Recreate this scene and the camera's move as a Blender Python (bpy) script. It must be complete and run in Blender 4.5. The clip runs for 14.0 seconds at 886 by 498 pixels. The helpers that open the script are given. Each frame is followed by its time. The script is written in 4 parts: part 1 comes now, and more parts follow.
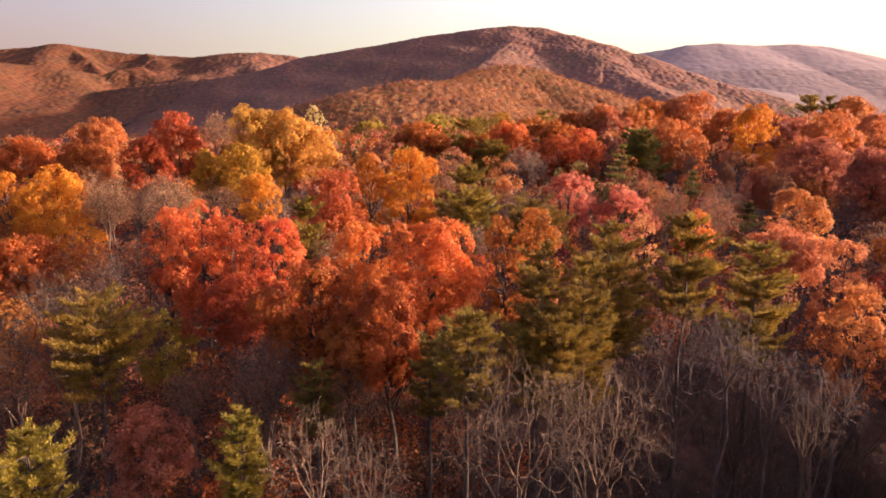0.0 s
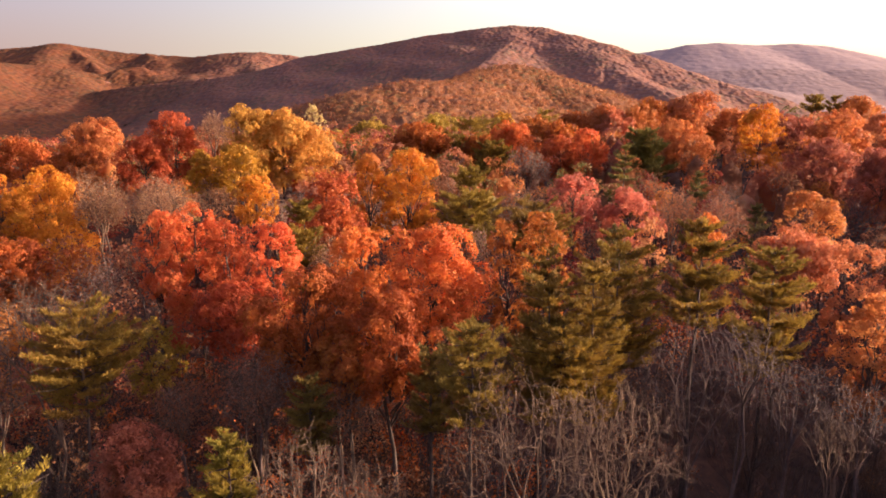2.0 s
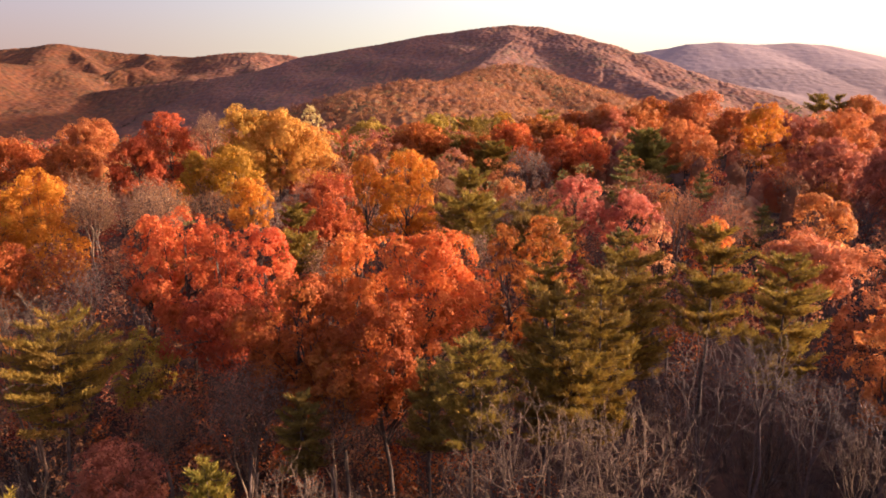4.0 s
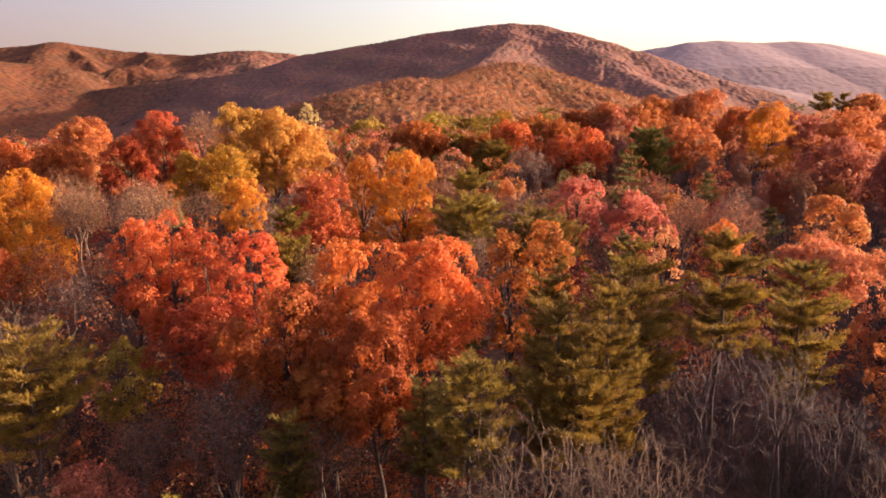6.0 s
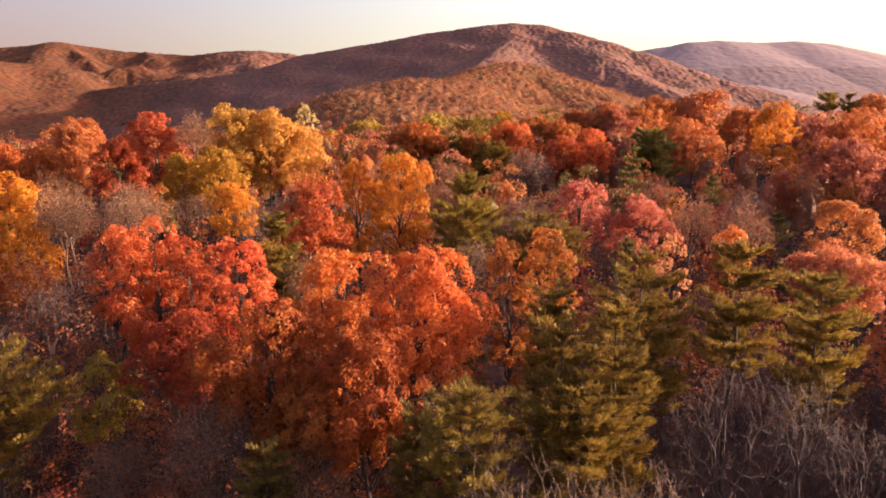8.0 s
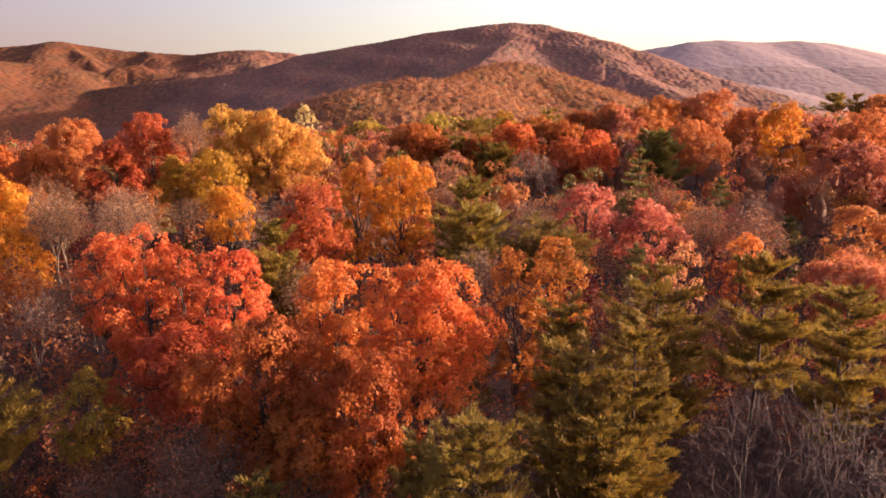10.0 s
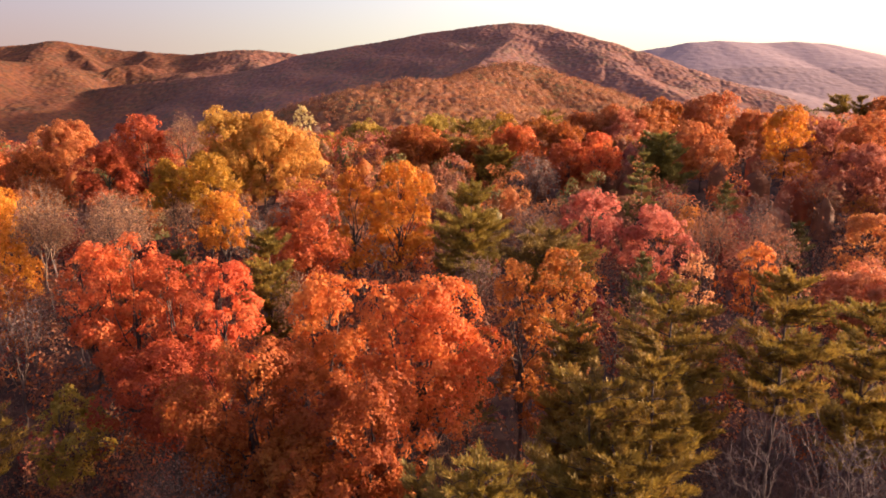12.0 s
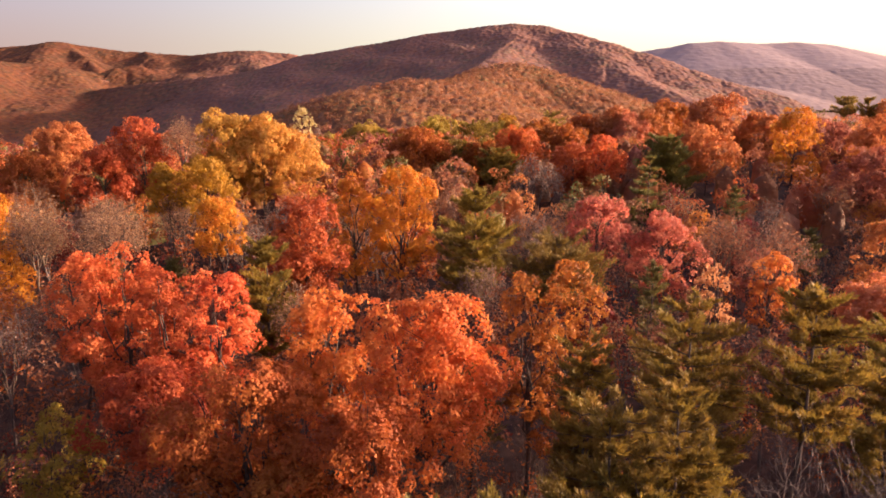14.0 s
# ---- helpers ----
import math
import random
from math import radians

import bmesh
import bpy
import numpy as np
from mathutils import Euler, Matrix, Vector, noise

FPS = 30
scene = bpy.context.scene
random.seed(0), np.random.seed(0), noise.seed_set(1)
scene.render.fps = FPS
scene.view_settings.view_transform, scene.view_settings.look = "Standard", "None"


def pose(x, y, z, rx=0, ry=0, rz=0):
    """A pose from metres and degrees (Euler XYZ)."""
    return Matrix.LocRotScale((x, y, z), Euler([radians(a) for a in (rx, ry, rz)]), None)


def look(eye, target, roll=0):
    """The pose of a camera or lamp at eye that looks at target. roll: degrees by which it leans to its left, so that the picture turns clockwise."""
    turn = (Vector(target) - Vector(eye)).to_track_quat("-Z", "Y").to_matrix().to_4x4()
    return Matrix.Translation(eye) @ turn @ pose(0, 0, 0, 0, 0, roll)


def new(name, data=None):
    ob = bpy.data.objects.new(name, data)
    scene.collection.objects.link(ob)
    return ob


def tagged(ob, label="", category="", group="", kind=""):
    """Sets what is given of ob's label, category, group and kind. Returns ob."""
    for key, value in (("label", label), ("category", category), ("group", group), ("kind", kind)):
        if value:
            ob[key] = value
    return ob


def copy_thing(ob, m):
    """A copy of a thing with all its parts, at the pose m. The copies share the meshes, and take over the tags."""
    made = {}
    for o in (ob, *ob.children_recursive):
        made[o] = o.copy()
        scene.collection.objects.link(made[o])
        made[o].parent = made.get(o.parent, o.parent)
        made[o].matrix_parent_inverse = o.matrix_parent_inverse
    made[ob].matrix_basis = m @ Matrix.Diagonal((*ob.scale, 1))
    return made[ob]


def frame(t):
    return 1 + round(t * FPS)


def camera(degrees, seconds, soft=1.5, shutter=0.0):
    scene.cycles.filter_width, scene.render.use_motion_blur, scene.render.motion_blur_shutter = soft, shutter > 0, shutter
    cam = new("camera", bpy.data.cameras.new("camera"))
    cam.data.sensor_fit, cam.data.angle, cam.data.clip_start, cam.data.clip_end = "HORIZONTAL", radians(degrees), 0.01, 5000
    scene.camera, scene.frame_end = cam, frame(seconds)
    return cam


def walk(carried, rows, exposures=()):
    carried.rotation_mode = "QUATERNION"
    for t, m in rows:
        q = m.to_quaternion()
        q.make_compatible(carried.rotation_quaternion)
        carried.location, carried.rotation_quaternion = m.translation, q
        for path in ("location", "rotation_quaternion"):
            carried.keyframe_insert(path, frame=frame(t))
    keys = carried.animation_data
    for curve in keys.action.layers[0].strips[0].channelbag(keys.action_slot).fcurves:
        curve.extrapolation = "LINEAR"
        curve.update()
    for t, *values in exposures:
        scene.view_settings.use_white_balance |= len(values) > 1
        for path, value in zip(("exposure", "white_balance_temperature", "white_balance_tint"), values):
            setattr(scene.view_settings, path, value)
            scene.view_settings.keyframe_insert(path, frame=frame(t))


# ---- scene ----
cam = camera(67.9, 14.0, 1.7)
PATH = [
    (0, (-0.538, -1.6, 30.456), (-0.537, 0.356, 30.041), 0.1),
    (0.5, (-0.516, -0.902, 30.46), (-0.516, 1.054, 30.045), 0.1),
    (1, (-0.525, -0.251, 30.477), (-0.525, 1.705, 30.062), 0.1),
    (1.5, (-0.564, 0.348, 30.471), (-0.563, 2.305, 30.056), 0.1),
    (2, (-0.635, 0.933, 30.493), (-0.635, 2.889, 30.077), 0.1),
    (2.5, (-0.618, 1.484, 30.52), (-0.617, 3.44, 30.104), 0.0),
    (3, (-0.609, 2.12, 30.525), (-0.608, 4.076, 30.109), 0.0),
    (5.5, (-0.417, 5.659, 30.597), (-0.416, 7.615, 30.178), -0.0),
    (6, (-0.335, 6.416, 30.623), (-0.334, 8.371, 30.202), 0.0),
    (6.5, (-0.223, 7.204, 30.638), (-0.223, 9.159, 30.217), 0.0),
    (7, (-0.081, 8.023, 30.639), (-0.081, 9.978, 30.218), 0.0),
    (7.5, (0.041, 8.808, 30.704), (0.042, 10.763, 30.283), 0.0),
    (8, (0.064, 9.571, 30.771), (0.064, 11.526, 30.35), 0.0),
    (8.2, (0.109, 9.876, 30.776), (0.102, 11.831, 30.352), 0.1),
    (10.5, (-0.256, 13.071, 31.13), (-0.256, 15.026, 30.708), 0.0),
    (11, (-0.305, 13.747, 31.234), (-0.304, 15.702, 30.812), 0.0),
    (11.5, (-0.326, 14.395, 31.336), (-0.324, 16.35, 30.915), 0.0),
    (12, (-0.323, 15.048, 31.414), (-0.321, 17.003, 30.992), 0.1),
    (12.5, (-0.375, 15.653, 31.498), (-0.373, 17.608, 31.077), 0.1),
    (13, (-0.423, 16.272, 31.583), (-0.423, 18.227, 31.163), 0.1),
    (13.5, (-0.54, 16.91, 31.66), (-0.539, 18.866, 31.239), 0.1),
    (14, (-0.626, 17.526, 31.733), (-0.626, 19.481, 31.313), 0.1),
]
walk(cam, [(t, look(eye, target, roll)) for t, eye, target, roll in PATH], [(0, 1.91, 6350, 14), (14, 1.91, 6350, 14)])

# ---- light: low warm sun over the right-hand side, clear hazy evening sky ----
SUN_AZIMUTH, SUN_HEIGHT = 79.0, 12.5      # degrees clockwise from the flight's heading, and above the horizon
world = bpy.data.worlds.new("sky")
scene.world = world
world.use_nodes = True
wn = world.node_tree.nodes
sky = wn.new("ShaderNodeTexSky")
sky.sky_type = "NISHITA"
sky.sun_disc = False
sky.sun_elevation, sky.sun_rotation = radians(SUN_HEIGHT), radians(SUN_AZIMUTH)
sky.altitude, sky.air_density, sky.dust_density, sky.ozone_density = 300, 1.0, 5.0, 1.0
wn["Background"].inputs["Strength"].default_value = 0.125
wl = world.node_tree.links


def world_node(kind, **values):
    n = wn.new(kind)
    for key, value in values.items():
        n.inputs[int(key[1:])].default_value = value
    return n


# dusty evening air: rosier than a clear sky, thickest and palest low down and towards the sun
clear = world_node("ShaderNodeMix", i0=1.0)
clear.data_type, clear.blend_type = "RGBA", "MULTIPLY"
wl.new(sky.outputs["Color"], clear.inputs[6])
place = wn.new("ShaderNodeTexCoord")
towards = wn.new("ShaderNodeVectorMath")
towards.operation = "DOT_PRODUCT"
towards.inputs[1].default_value = (math.sin(radians(SUN_AZIMUTH)), math.cos(radians(SUN_AZIMUTH)), 0)
wl.new(place.outputs["Generated"], towards.inputs[0])
near_sun = world_node("ShaderNodeMapRange", i1=-0.52, i2=0.45, i3=0.0, i4=1.0)
near_sun.interpolation_type = "SMOOTHSTEP"
wl.new(towards.outputs["Value"], near_sun.inputs[0])
tint = world_node("ShaderNodeMix", i6=(0.60, 0.52, 0.64, 1), i7=(1.22, 1.02, 1.12, 1))
tint.data_type = "RGBA"
wl.new(near_sun.outputs[0], tint.inputs[0])
wl.new(tint.outputs[2], clear.inputs[7])
dust = world_node("ShaderNodeMix", i6=(1.36, 0.88, 0.78, 1), i7=(2.55, 2.42, 1.62, 1))
dust.data_type = "RGBA"
wl.new(near_sun.outputs[0], dust.inputs[0])
split_sky = wn.new("ShaderNodeSeparateXYZ")
wl.new(place.outputs["Generated"], split_sky.inputs[0])
low_down = world_node("ShaderNodeMapRange", i1=0.0, i2=0.27, i3=0.97, i4=0.0)
wl.new(split_sky.outputs["Z"], low_down.inputs[0])
haze = wn.new("ShaderNodeMix")
haze.data_type = "RGBA"
wl.new(low_down.outputs[0], haze.inputs[0])
wl.new(clear.outputs[2], haze.inputs[6])
wl.new(dust.outputs[2], haze.inputs[7])
wl.new(haze.outputs[2], wn["Background"].inputs["Color"])

sun = new("sun", bpy.data.lights.new("sun", "SUN"))
sun.data.energy, sun.data.angle, sun.data.color = 4.6, radians(1.5), (1.0, 0.78, 0.58)
sun_way = Vector((math.sin(radians(SUN_AZIMUTH)) * math.cos(radians(SUN_HEIGHT)),
                  math.cos(radians(SUN_AZIMUTH)) * math.cos(radians(SUN_HEIGHT)), math.sin(radians(SUN_HEIGHT))))
sun.matrix_world = look(sun_way * 400, (0, 0, 0))


# ---- materials ----
def nodes_of(name):
    m = bpy.data.materials.new(name)
    m.use_nodes = True
    m.node_tree.nodes.clear()
    return m, m.node_tree.nodes, m.node_tree.links


def leaf_material(name, colours, glow=0.5, patch=0.35, hue=0.012, rough=0.7, own=0.32):
    """Foliage: each leaf spray takes its own shade between the given colours, drifting in patches over a crown; light passes through."""
    m, n, l = nodes_of(name)
    geo, info, coord = n.new("ShaderNodeNewGeometry"), n.new("ShaderNodeObjectInfo"), n.new("ShaderNodeTexCoord")
    noise_tex = n.new("ShaderNodeTexNoise")
    noise_tex.inputs["Scale"].default_value = patch
    noise_tex.inputs["Detail"].default_value = 3
    l.new(coord.outputs["Object"], noise_tex.inputs["Vector"])
    mix = n.new("ShaderNodeMath")
    mix.operation = "MULTIPLY_ADD"
    l.new(geo.outputs["Random Per Island"], mix.inputs[0])
    mix.inputs[1].default_value = own
    stretch = n.new("ShaderNodeMapRange")
    stretch.inputs["From Min"].default_value, stretch.inputs["From Max"].default_value = 0.3, 0.7
    stretch.inputs["To Max"].default_value = 1.0 - own
    l.new(noise_tex.outputs["Fac"], stretch.inputs["Value"])
    l.new(stretch.outputs["Result"], mix.inputs[2])
    ramp = n.new("ShaderNodeValToRGB")
    els = ramp.color_ramp.elements
    while len(els) < len(colours):
        els.new(0.5)
    for i, c in enumerate(colours):
        els[i].position = i / (len(colours) - 1)
        els[i].color = (*c, 1)
    l.new(mix.outputs[0], ramp.inputs["Fac"])
    hsv = n.new("ShaderNodeHueSaturation")
    shift = n.new("ShaderNodeMapRange")
    shift.inputs["To Min"].default_value, shift.inputs["To Max"].default_value = 0.5 - hue * 0.5, 0.5 + hue * 0.5
    l.new(info.outputs["Random"], shift.inputs["Value"])
    l.new(shift.outputs["Result"], hsv.inputs["Hue"])
    l.new(ramp.outputs["Color"], hsv.inputs["Color"])
    bsdf, trans, both, out = n.new("ShaderNodeBsdfPrincipled"), n.new("ShaderNodeBsdfTranslucent"), n.new("ShaderNodeMixShader"), n.new("ShaderNodeOutputMaterial")
    bsdf.inputs["Roughness"].default_value = rough
    bsdf.inputs["Specular IOR Level"].default_value = 0.25
    l.new(hsv.outputs["Color"], bsdf.inputs["Base Color"])
    l.new(hsv.outputs["Color"], trans.inputs["Color"])
    both.inputs["Fac"].default_value = glow
    l.new(bsdf.outputs[0], both.inputs[1])
    l.new(trans.outputs[0], both.inputs[2])
    l.new(both.outputs[0], out.inputs["Surface"])
    return m


def rough_material(name, dark, light, scale, detail=6, bump=0.4, coarse=0.15):
    """Bark or soil: two scales of noise between two colours, with relief."""
    m, n, l = nodes_of(name)
    coord = n.new("ShaderNodeTexCoord")
    fine, wide = n.new("ShaderNodeTexNoise"), n.new("ShaderNodeTexNoise")
    fine.inputs["Scale"].default_value, fine.inputs["Detail"].default_value = scale, detail
    wide.inputs["Scale"].default_value, wide.inputs["Detail"].default_value = scale * coarse, 3
    for t in (fine, wide):
        l.new(coord.outputs["Object"], t.inputs["Vector"])
    add = n.new("ShaderNodeMath")
    add.operation = "MULTIPLY"
    l.new(fine.outputs["Fac"], add.inputs[0])
    l.new(wide.outputs["Fac"], add.inputs[1])
    ramp = n.new("ShaderNodeValToRGB")
    ramp.color_ramp.elements[0].position, ramp.color_ramp.elements[1].position = 0.12, 0.42
    ramp.color_ramp.elements[0].color, ramp.color_ramp.elements[1].color = (*dark, 1), (*light, 1)
    l.new(add.outputs[0], ramp.inputs["Fac"])
    bsdf, relief, out = n.new("ShaderNodeBsdfPrincipled"), n.new("ShaderNodeBump"), n.new("ShaderNodeOutputMaterial")
    relief.inputs["Strength"].default_value = bump
    l.new(fine.outputs["Fac"], relief.inputs["Height"])
    l.new(relief.outputs["Normal"], bsdf.inputs["Normal"])
    bsdf.inputs["Roughness"].default_value = 0.9
    bsdf.inputs["Specular IOR Level"].default_value = 0.15
    l.new(ramp.outputs["Color"], bsdf.inputs["Base Color"])
    l.new(bsdf.outputs[0], out.inputs["Surface"])
    return m


LEAF = {
    "scarlet": leaf_material("scarlet_leaves", [(0.45, 0.068, 0.022), (0.60, 0.135, 0.038), (0.66, 0.21, 0.06)]),
    "red": leaf_material("deep_red_leaves", [(0.24, 0.038, 0.014), (0.42, 0.08, 0.025), (0.54, 0.14, 0.035)]),
    "maroon": leaf_material("maroon_leaves", [(0.12, 0.018, 0.015), (0.22, 0.035, 0.022), (0.32, 0.06, 0.025)]),
    "orange": leaf_material("orange_leaves", [(0.44, 0.085, 0.02), (0.58, 0.15, 0.032), (0.62, 0.225, 0.05)]),
    "gold": leaf_material("golden_leaves", [(0.45, 0.13, 0.015), (0.58, 0.21, 0.02), (0.60, 0.30, 0.03)]),
    "yellow": leaf_material("yellow_leaves", [(0.430, 0.182, 0.028), (0.540, 0.259, 0.044), (0.580, 0.330, 0.077)]),
    "mustard": leaf_material("mustard_leaves", [(0.244, 0.120, 0.012), (0.378, 0.187, 0.016), (0.512, 0.250, 0.022)]),
    "amber": leaf_material("amber_leaves", [(0.20, 0.08, 0.02), (0.42, 0.14, 0.025), (0.52, 0.20, 0.03)]),
    "rust": leaf_material("rust_leaves", [(0.25, 0.06, 0.016), (0.40, 0.11, 0.022), (0.50, 0.17, 0.03)]),
    "salmon": leaf_material("salmon_leaves", [(0.38, 0.11, 0.042), (0.52, 0.175, 0.07), (0.57, 0.245, 0.10)]),
    "pink": leaf_material("pink_red_leaves", [(0.36, 0.075, 0.05), (0.52, 0.14, 0.085), (0.57, 0.22, 0.13)]),
    "peach": leaf_material("peach_leaves", [(0.42, 0.17, 0.06), (0.54, 0.25, 0.09), (0.58, 0.31, 0.13)]),
    "dusty": leaf_material("dusty_orange_leaves", [(0.36, 0.10, 0.032), (0.48, 0.155, 0.045), (0.54, 0.22, 0.07)]),
    "dusky": leaf_material("dusky_red_leaves", [(0.24, 0.07, 0.04), (0.39, 0.125, 0.065), (0.48, 0.185, 0.09)]),
    "lemon": leaf_material("yellow_green_leaves", [(0.23, 0.15, 0.02), (0.37, 0.24, 0.033), (0.49, 0.31, 0.05)]),
    "cream": leaf_material("pale_yellow_leaves", [(0.42, 0.30, 0.10), (0.55, 0.40, 0.15), (0.62, 0.48, 0.22)]),
    "tan": leaf_material("tan_leaves", [(0.25, 0.115, 0.058), (0.36, 0.18, 0.09), (0.45, 0.25, 0.125)]),
    "brown": leaf_material("brown_leaves", [(0.17, 0.07, 0.035), (0.28, 0.11, 0.05), (0.38, 0.17, 0.075)]),
    "grey": leaf_material("withered_leaves", [(0.18, 0.11, 0.08), (0.28, 0.17, 0.12), (0.34, 0.20, 0.13)]),
    "olive": leaf_material("olive_needles", [(0.111, 0.066, 0.012), (0.215, 0.129, 0.020), (0.350, 0.197, 0.029)], 0.35),
    "olivebrown": leaf_material("olive_brown_needles", [(0.095, 0.058, 0.015), (0.19, 0.121, 0.025), (0.33, 0.19, 0.032)], 0.3),
    "olivelight": leaf_material("light_olive_needles", [(0.141, 0.090, 0.018), (0.257, 0.163, 0.027), (0.377, 0.227, 0.036)], 0.35),
    "lime": leaf_material("yellow_green_needles", [(0.12, 0.088, 0.013), (0.225, 0.160, 0.021), (0.345, 0.230, 0.031)], 0.35),
    "dark": leaf_material("dark_needles", [(0.080, 0.064, 0.017), (0.145, 0.110, 0.026), (0.23, 0.165, 0.036)], 0.25),
    "green": leaf_material("fir_needles", [(0.10, 0.086, 0.022), (0.19, 0.152, 0.032), (0.29, 0.215, 0.045)], 0.25),
}
BARK = {
    "grey": rough_material("pale_bark", (0.090, 0.054, 0.036), (0.205, 0.126, 0.082), 3.0),
    "tan": rough_material("tan_bark", (0.10, 0.060, 0.040), (0.22, 0.138, 0.092), 3.0),
    "dark": rough_material("dark_bark", (0.075, 0.050, 0.042), (0.165, 0.110, 0.091), 3.0),
    "brown": rough_material("brown_bark", (0.045, 0.03, 0.024), (0.12, 0.08, 0.06), 3.0),
}
LITTER = rough_material("leaf_litter", (0.032, 0.018, 0.014), (0.125, 0.06, 0.036), 0.9, 10, 0.8, 0.08)


def ground_material():
    """Leaf litter near by; far off the slopes carry the brown of their low woods."""
    m = LITTER
    n, l = m.node_tree.nodes, m.node_tree.links
    bsdf = next(x for x in n if x.type == "BSDF_PRINCIPLED")
    near = bsdf.inputs["Base Color"].links[0].from_socket
    coord = next(x for x in n if x.type == "TEX_COORD")
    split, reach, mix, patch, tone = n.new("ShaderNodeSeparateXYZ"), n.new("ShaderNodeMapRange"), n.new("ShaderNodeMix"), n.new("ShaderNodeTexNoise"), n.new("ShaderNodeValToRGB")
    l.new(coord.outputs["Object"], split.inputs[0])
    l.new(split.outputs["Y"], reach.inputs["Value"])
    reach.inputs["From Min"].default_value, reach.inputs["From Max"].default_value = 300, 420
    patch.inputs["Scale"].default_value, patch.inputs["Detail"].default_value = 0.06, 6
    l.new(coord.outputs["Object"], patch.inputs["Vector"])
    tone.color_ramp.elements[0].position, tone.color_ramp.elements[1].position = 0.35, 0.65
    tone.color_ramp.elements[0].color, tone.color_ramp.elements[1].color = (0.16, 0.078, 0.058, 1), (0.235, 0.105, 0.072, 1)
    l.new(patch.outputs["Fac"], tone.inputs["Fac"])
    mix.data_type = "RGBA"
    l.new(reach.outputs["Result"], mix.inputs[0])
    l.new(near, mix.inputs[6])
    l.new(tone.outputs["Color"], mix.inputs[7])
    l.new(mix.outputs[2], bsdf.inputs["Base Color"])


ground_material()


def hill_material(name, colours, cell, patch, own, west=None):
    """Woods seen from miles away: each treetop has its own shade, drifting in wide patches over the slopes; westwards
    the palette given as west blends in.
    """
    m, n, l = nodes_of(name)
    coord, cells, wide = n.new("ShaderNodeTexCoord"), n.new("ShaderNodeTexVoronoi"), n.new("ShaderNodeTexNoise")
    cells.inputs["Scale"].default_value = 1 / cell
    wide.inputs["Scale"].default_value, wide.inputs["Detail"].default_value = patch, 5
    for t in (cells, wide):
        l.new(coord.outputs["Object"], t.inputs["Vector"])
    split, stretch, mix = n.new("ShaderNodeSeparateColor"), n.new("ShaderNodeMapRange"), n.new("ShaderNodeMath")
    l.new(cells.outputs["Color"], split.inputs[0])
    stretch.inputs["From Min"].default_value, stretch.inputs["From Max"].default_value = 0.3, 0.7
    stretch.inputs["To Max"].default_value = 1.0 - own
    l.new(wide.outputs["Fac"], stretch.inputs["Value"])
    mix.operation = "MULTIPLY_ADD"
    mix.inputs[1].default_value = own
    l.new(split.outputs[0], mix.inputs[0])
    l.new(stretch.outputs["Result"], mix.inputs[2])

    def palette(shades):
        ramp = n.new("ShaderNodeValToRGB")
        els = ramp.color_ramp.elements
        while len(els) < len(shades):
            els.new(0.5)
        for i, c in enumerate(shades):
            els[i].position, els[i].color = i / (len(shades) - 1), (*c, 1)
        l.new(mix.outputs[0], ramp.inputs["Fac"])
        return ramp.outputs["Color"]

    shade = palette(colours)
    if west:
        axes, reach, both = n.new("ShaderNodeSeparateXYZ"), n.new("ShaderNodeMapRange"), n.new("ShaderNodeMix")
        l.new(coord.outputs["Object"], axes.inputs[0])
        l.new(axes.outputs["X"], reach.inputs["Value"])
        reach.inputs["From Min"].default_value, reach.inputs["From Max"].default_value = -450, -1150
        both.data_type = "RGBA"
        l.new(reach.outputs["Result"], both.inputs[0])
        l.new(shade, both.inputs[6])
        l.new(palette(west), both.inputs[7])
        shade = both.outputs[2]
    bsdf, out = n.new("ShaderNodeBsdfPrincipled"), n.new("ShaderNodeOutputMaterial")
    bsdf.inputs["Roughness"].default_value = 0.95
    bsdf.inputs["Specular IOR Level"].default_value = 0.05
    l.new(shade, bsdf.inputs["Base Color"])
    l.new(bsdf.outputs[0], out.inputs["Surface"])
    return m


# darker, redder palette that HILL blends into towards the west
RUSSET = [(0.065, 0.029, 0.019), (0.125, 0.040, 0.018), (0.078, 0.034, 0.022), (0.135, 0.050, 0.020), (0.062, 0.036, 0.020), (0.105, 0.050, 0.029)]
HILL = hill_material("mixed_autumn_woods", [(0.126, 0.068, 0.057), (0.202, 0.083, 0.054), (0.147, 0.079, 0.065), (0.220, 0.094, 0.057), (0.126, 0.079, 0.052), (0.211, 0.105, 0.069)], 9.0, 0.008, 0.5, RUSSET)
SLOPE = hill_material("sunlit_autumn_woods", [(0.128, 0.047, 0.023), (0.197, 0.066, 0.026), (0.157, 0.072, 0.039), (0.209, 0.080, 0.030), (0.104, 0.063, 0.027), (0.197, 0.099, 0.057)], 8.0, 0.02, 0.35)
# haze over the farthest slopes is mixed into these pale colours
FAR = hill_material("haze_paled_woods", [(0.267, 0.182, 0.172), (0.292, 0.200, 0.180), (0.280, 0.196, 0.185), (0.305, 0.206, 0.189)], 24.0, 0.003, 0.4)
# valley haze painted as a tone halfway between HILL and FAR
VALLEY = hill_material("haze_tinted_valley_woods", [(0.215, 0.146, 0.134), (0.245, 0.162, 0.142), (0.225, 0.154, 0.144), (0.255, 0.170, 0.148)], 18.0, 0.004, 0.4)
KNOLL = leaf_material("bright_autumn_woods", [(0.212, 0.068, 0.034), (0.323, 0.100, 0.038), (0.246, 0.116, 0.060), (0.340, 0.124, 0.045), (0.162, 0.100, 0.041), (0.323, 0.160, 0.094)], 0.5, 0.085, 0.0, 0.9, 0.16)


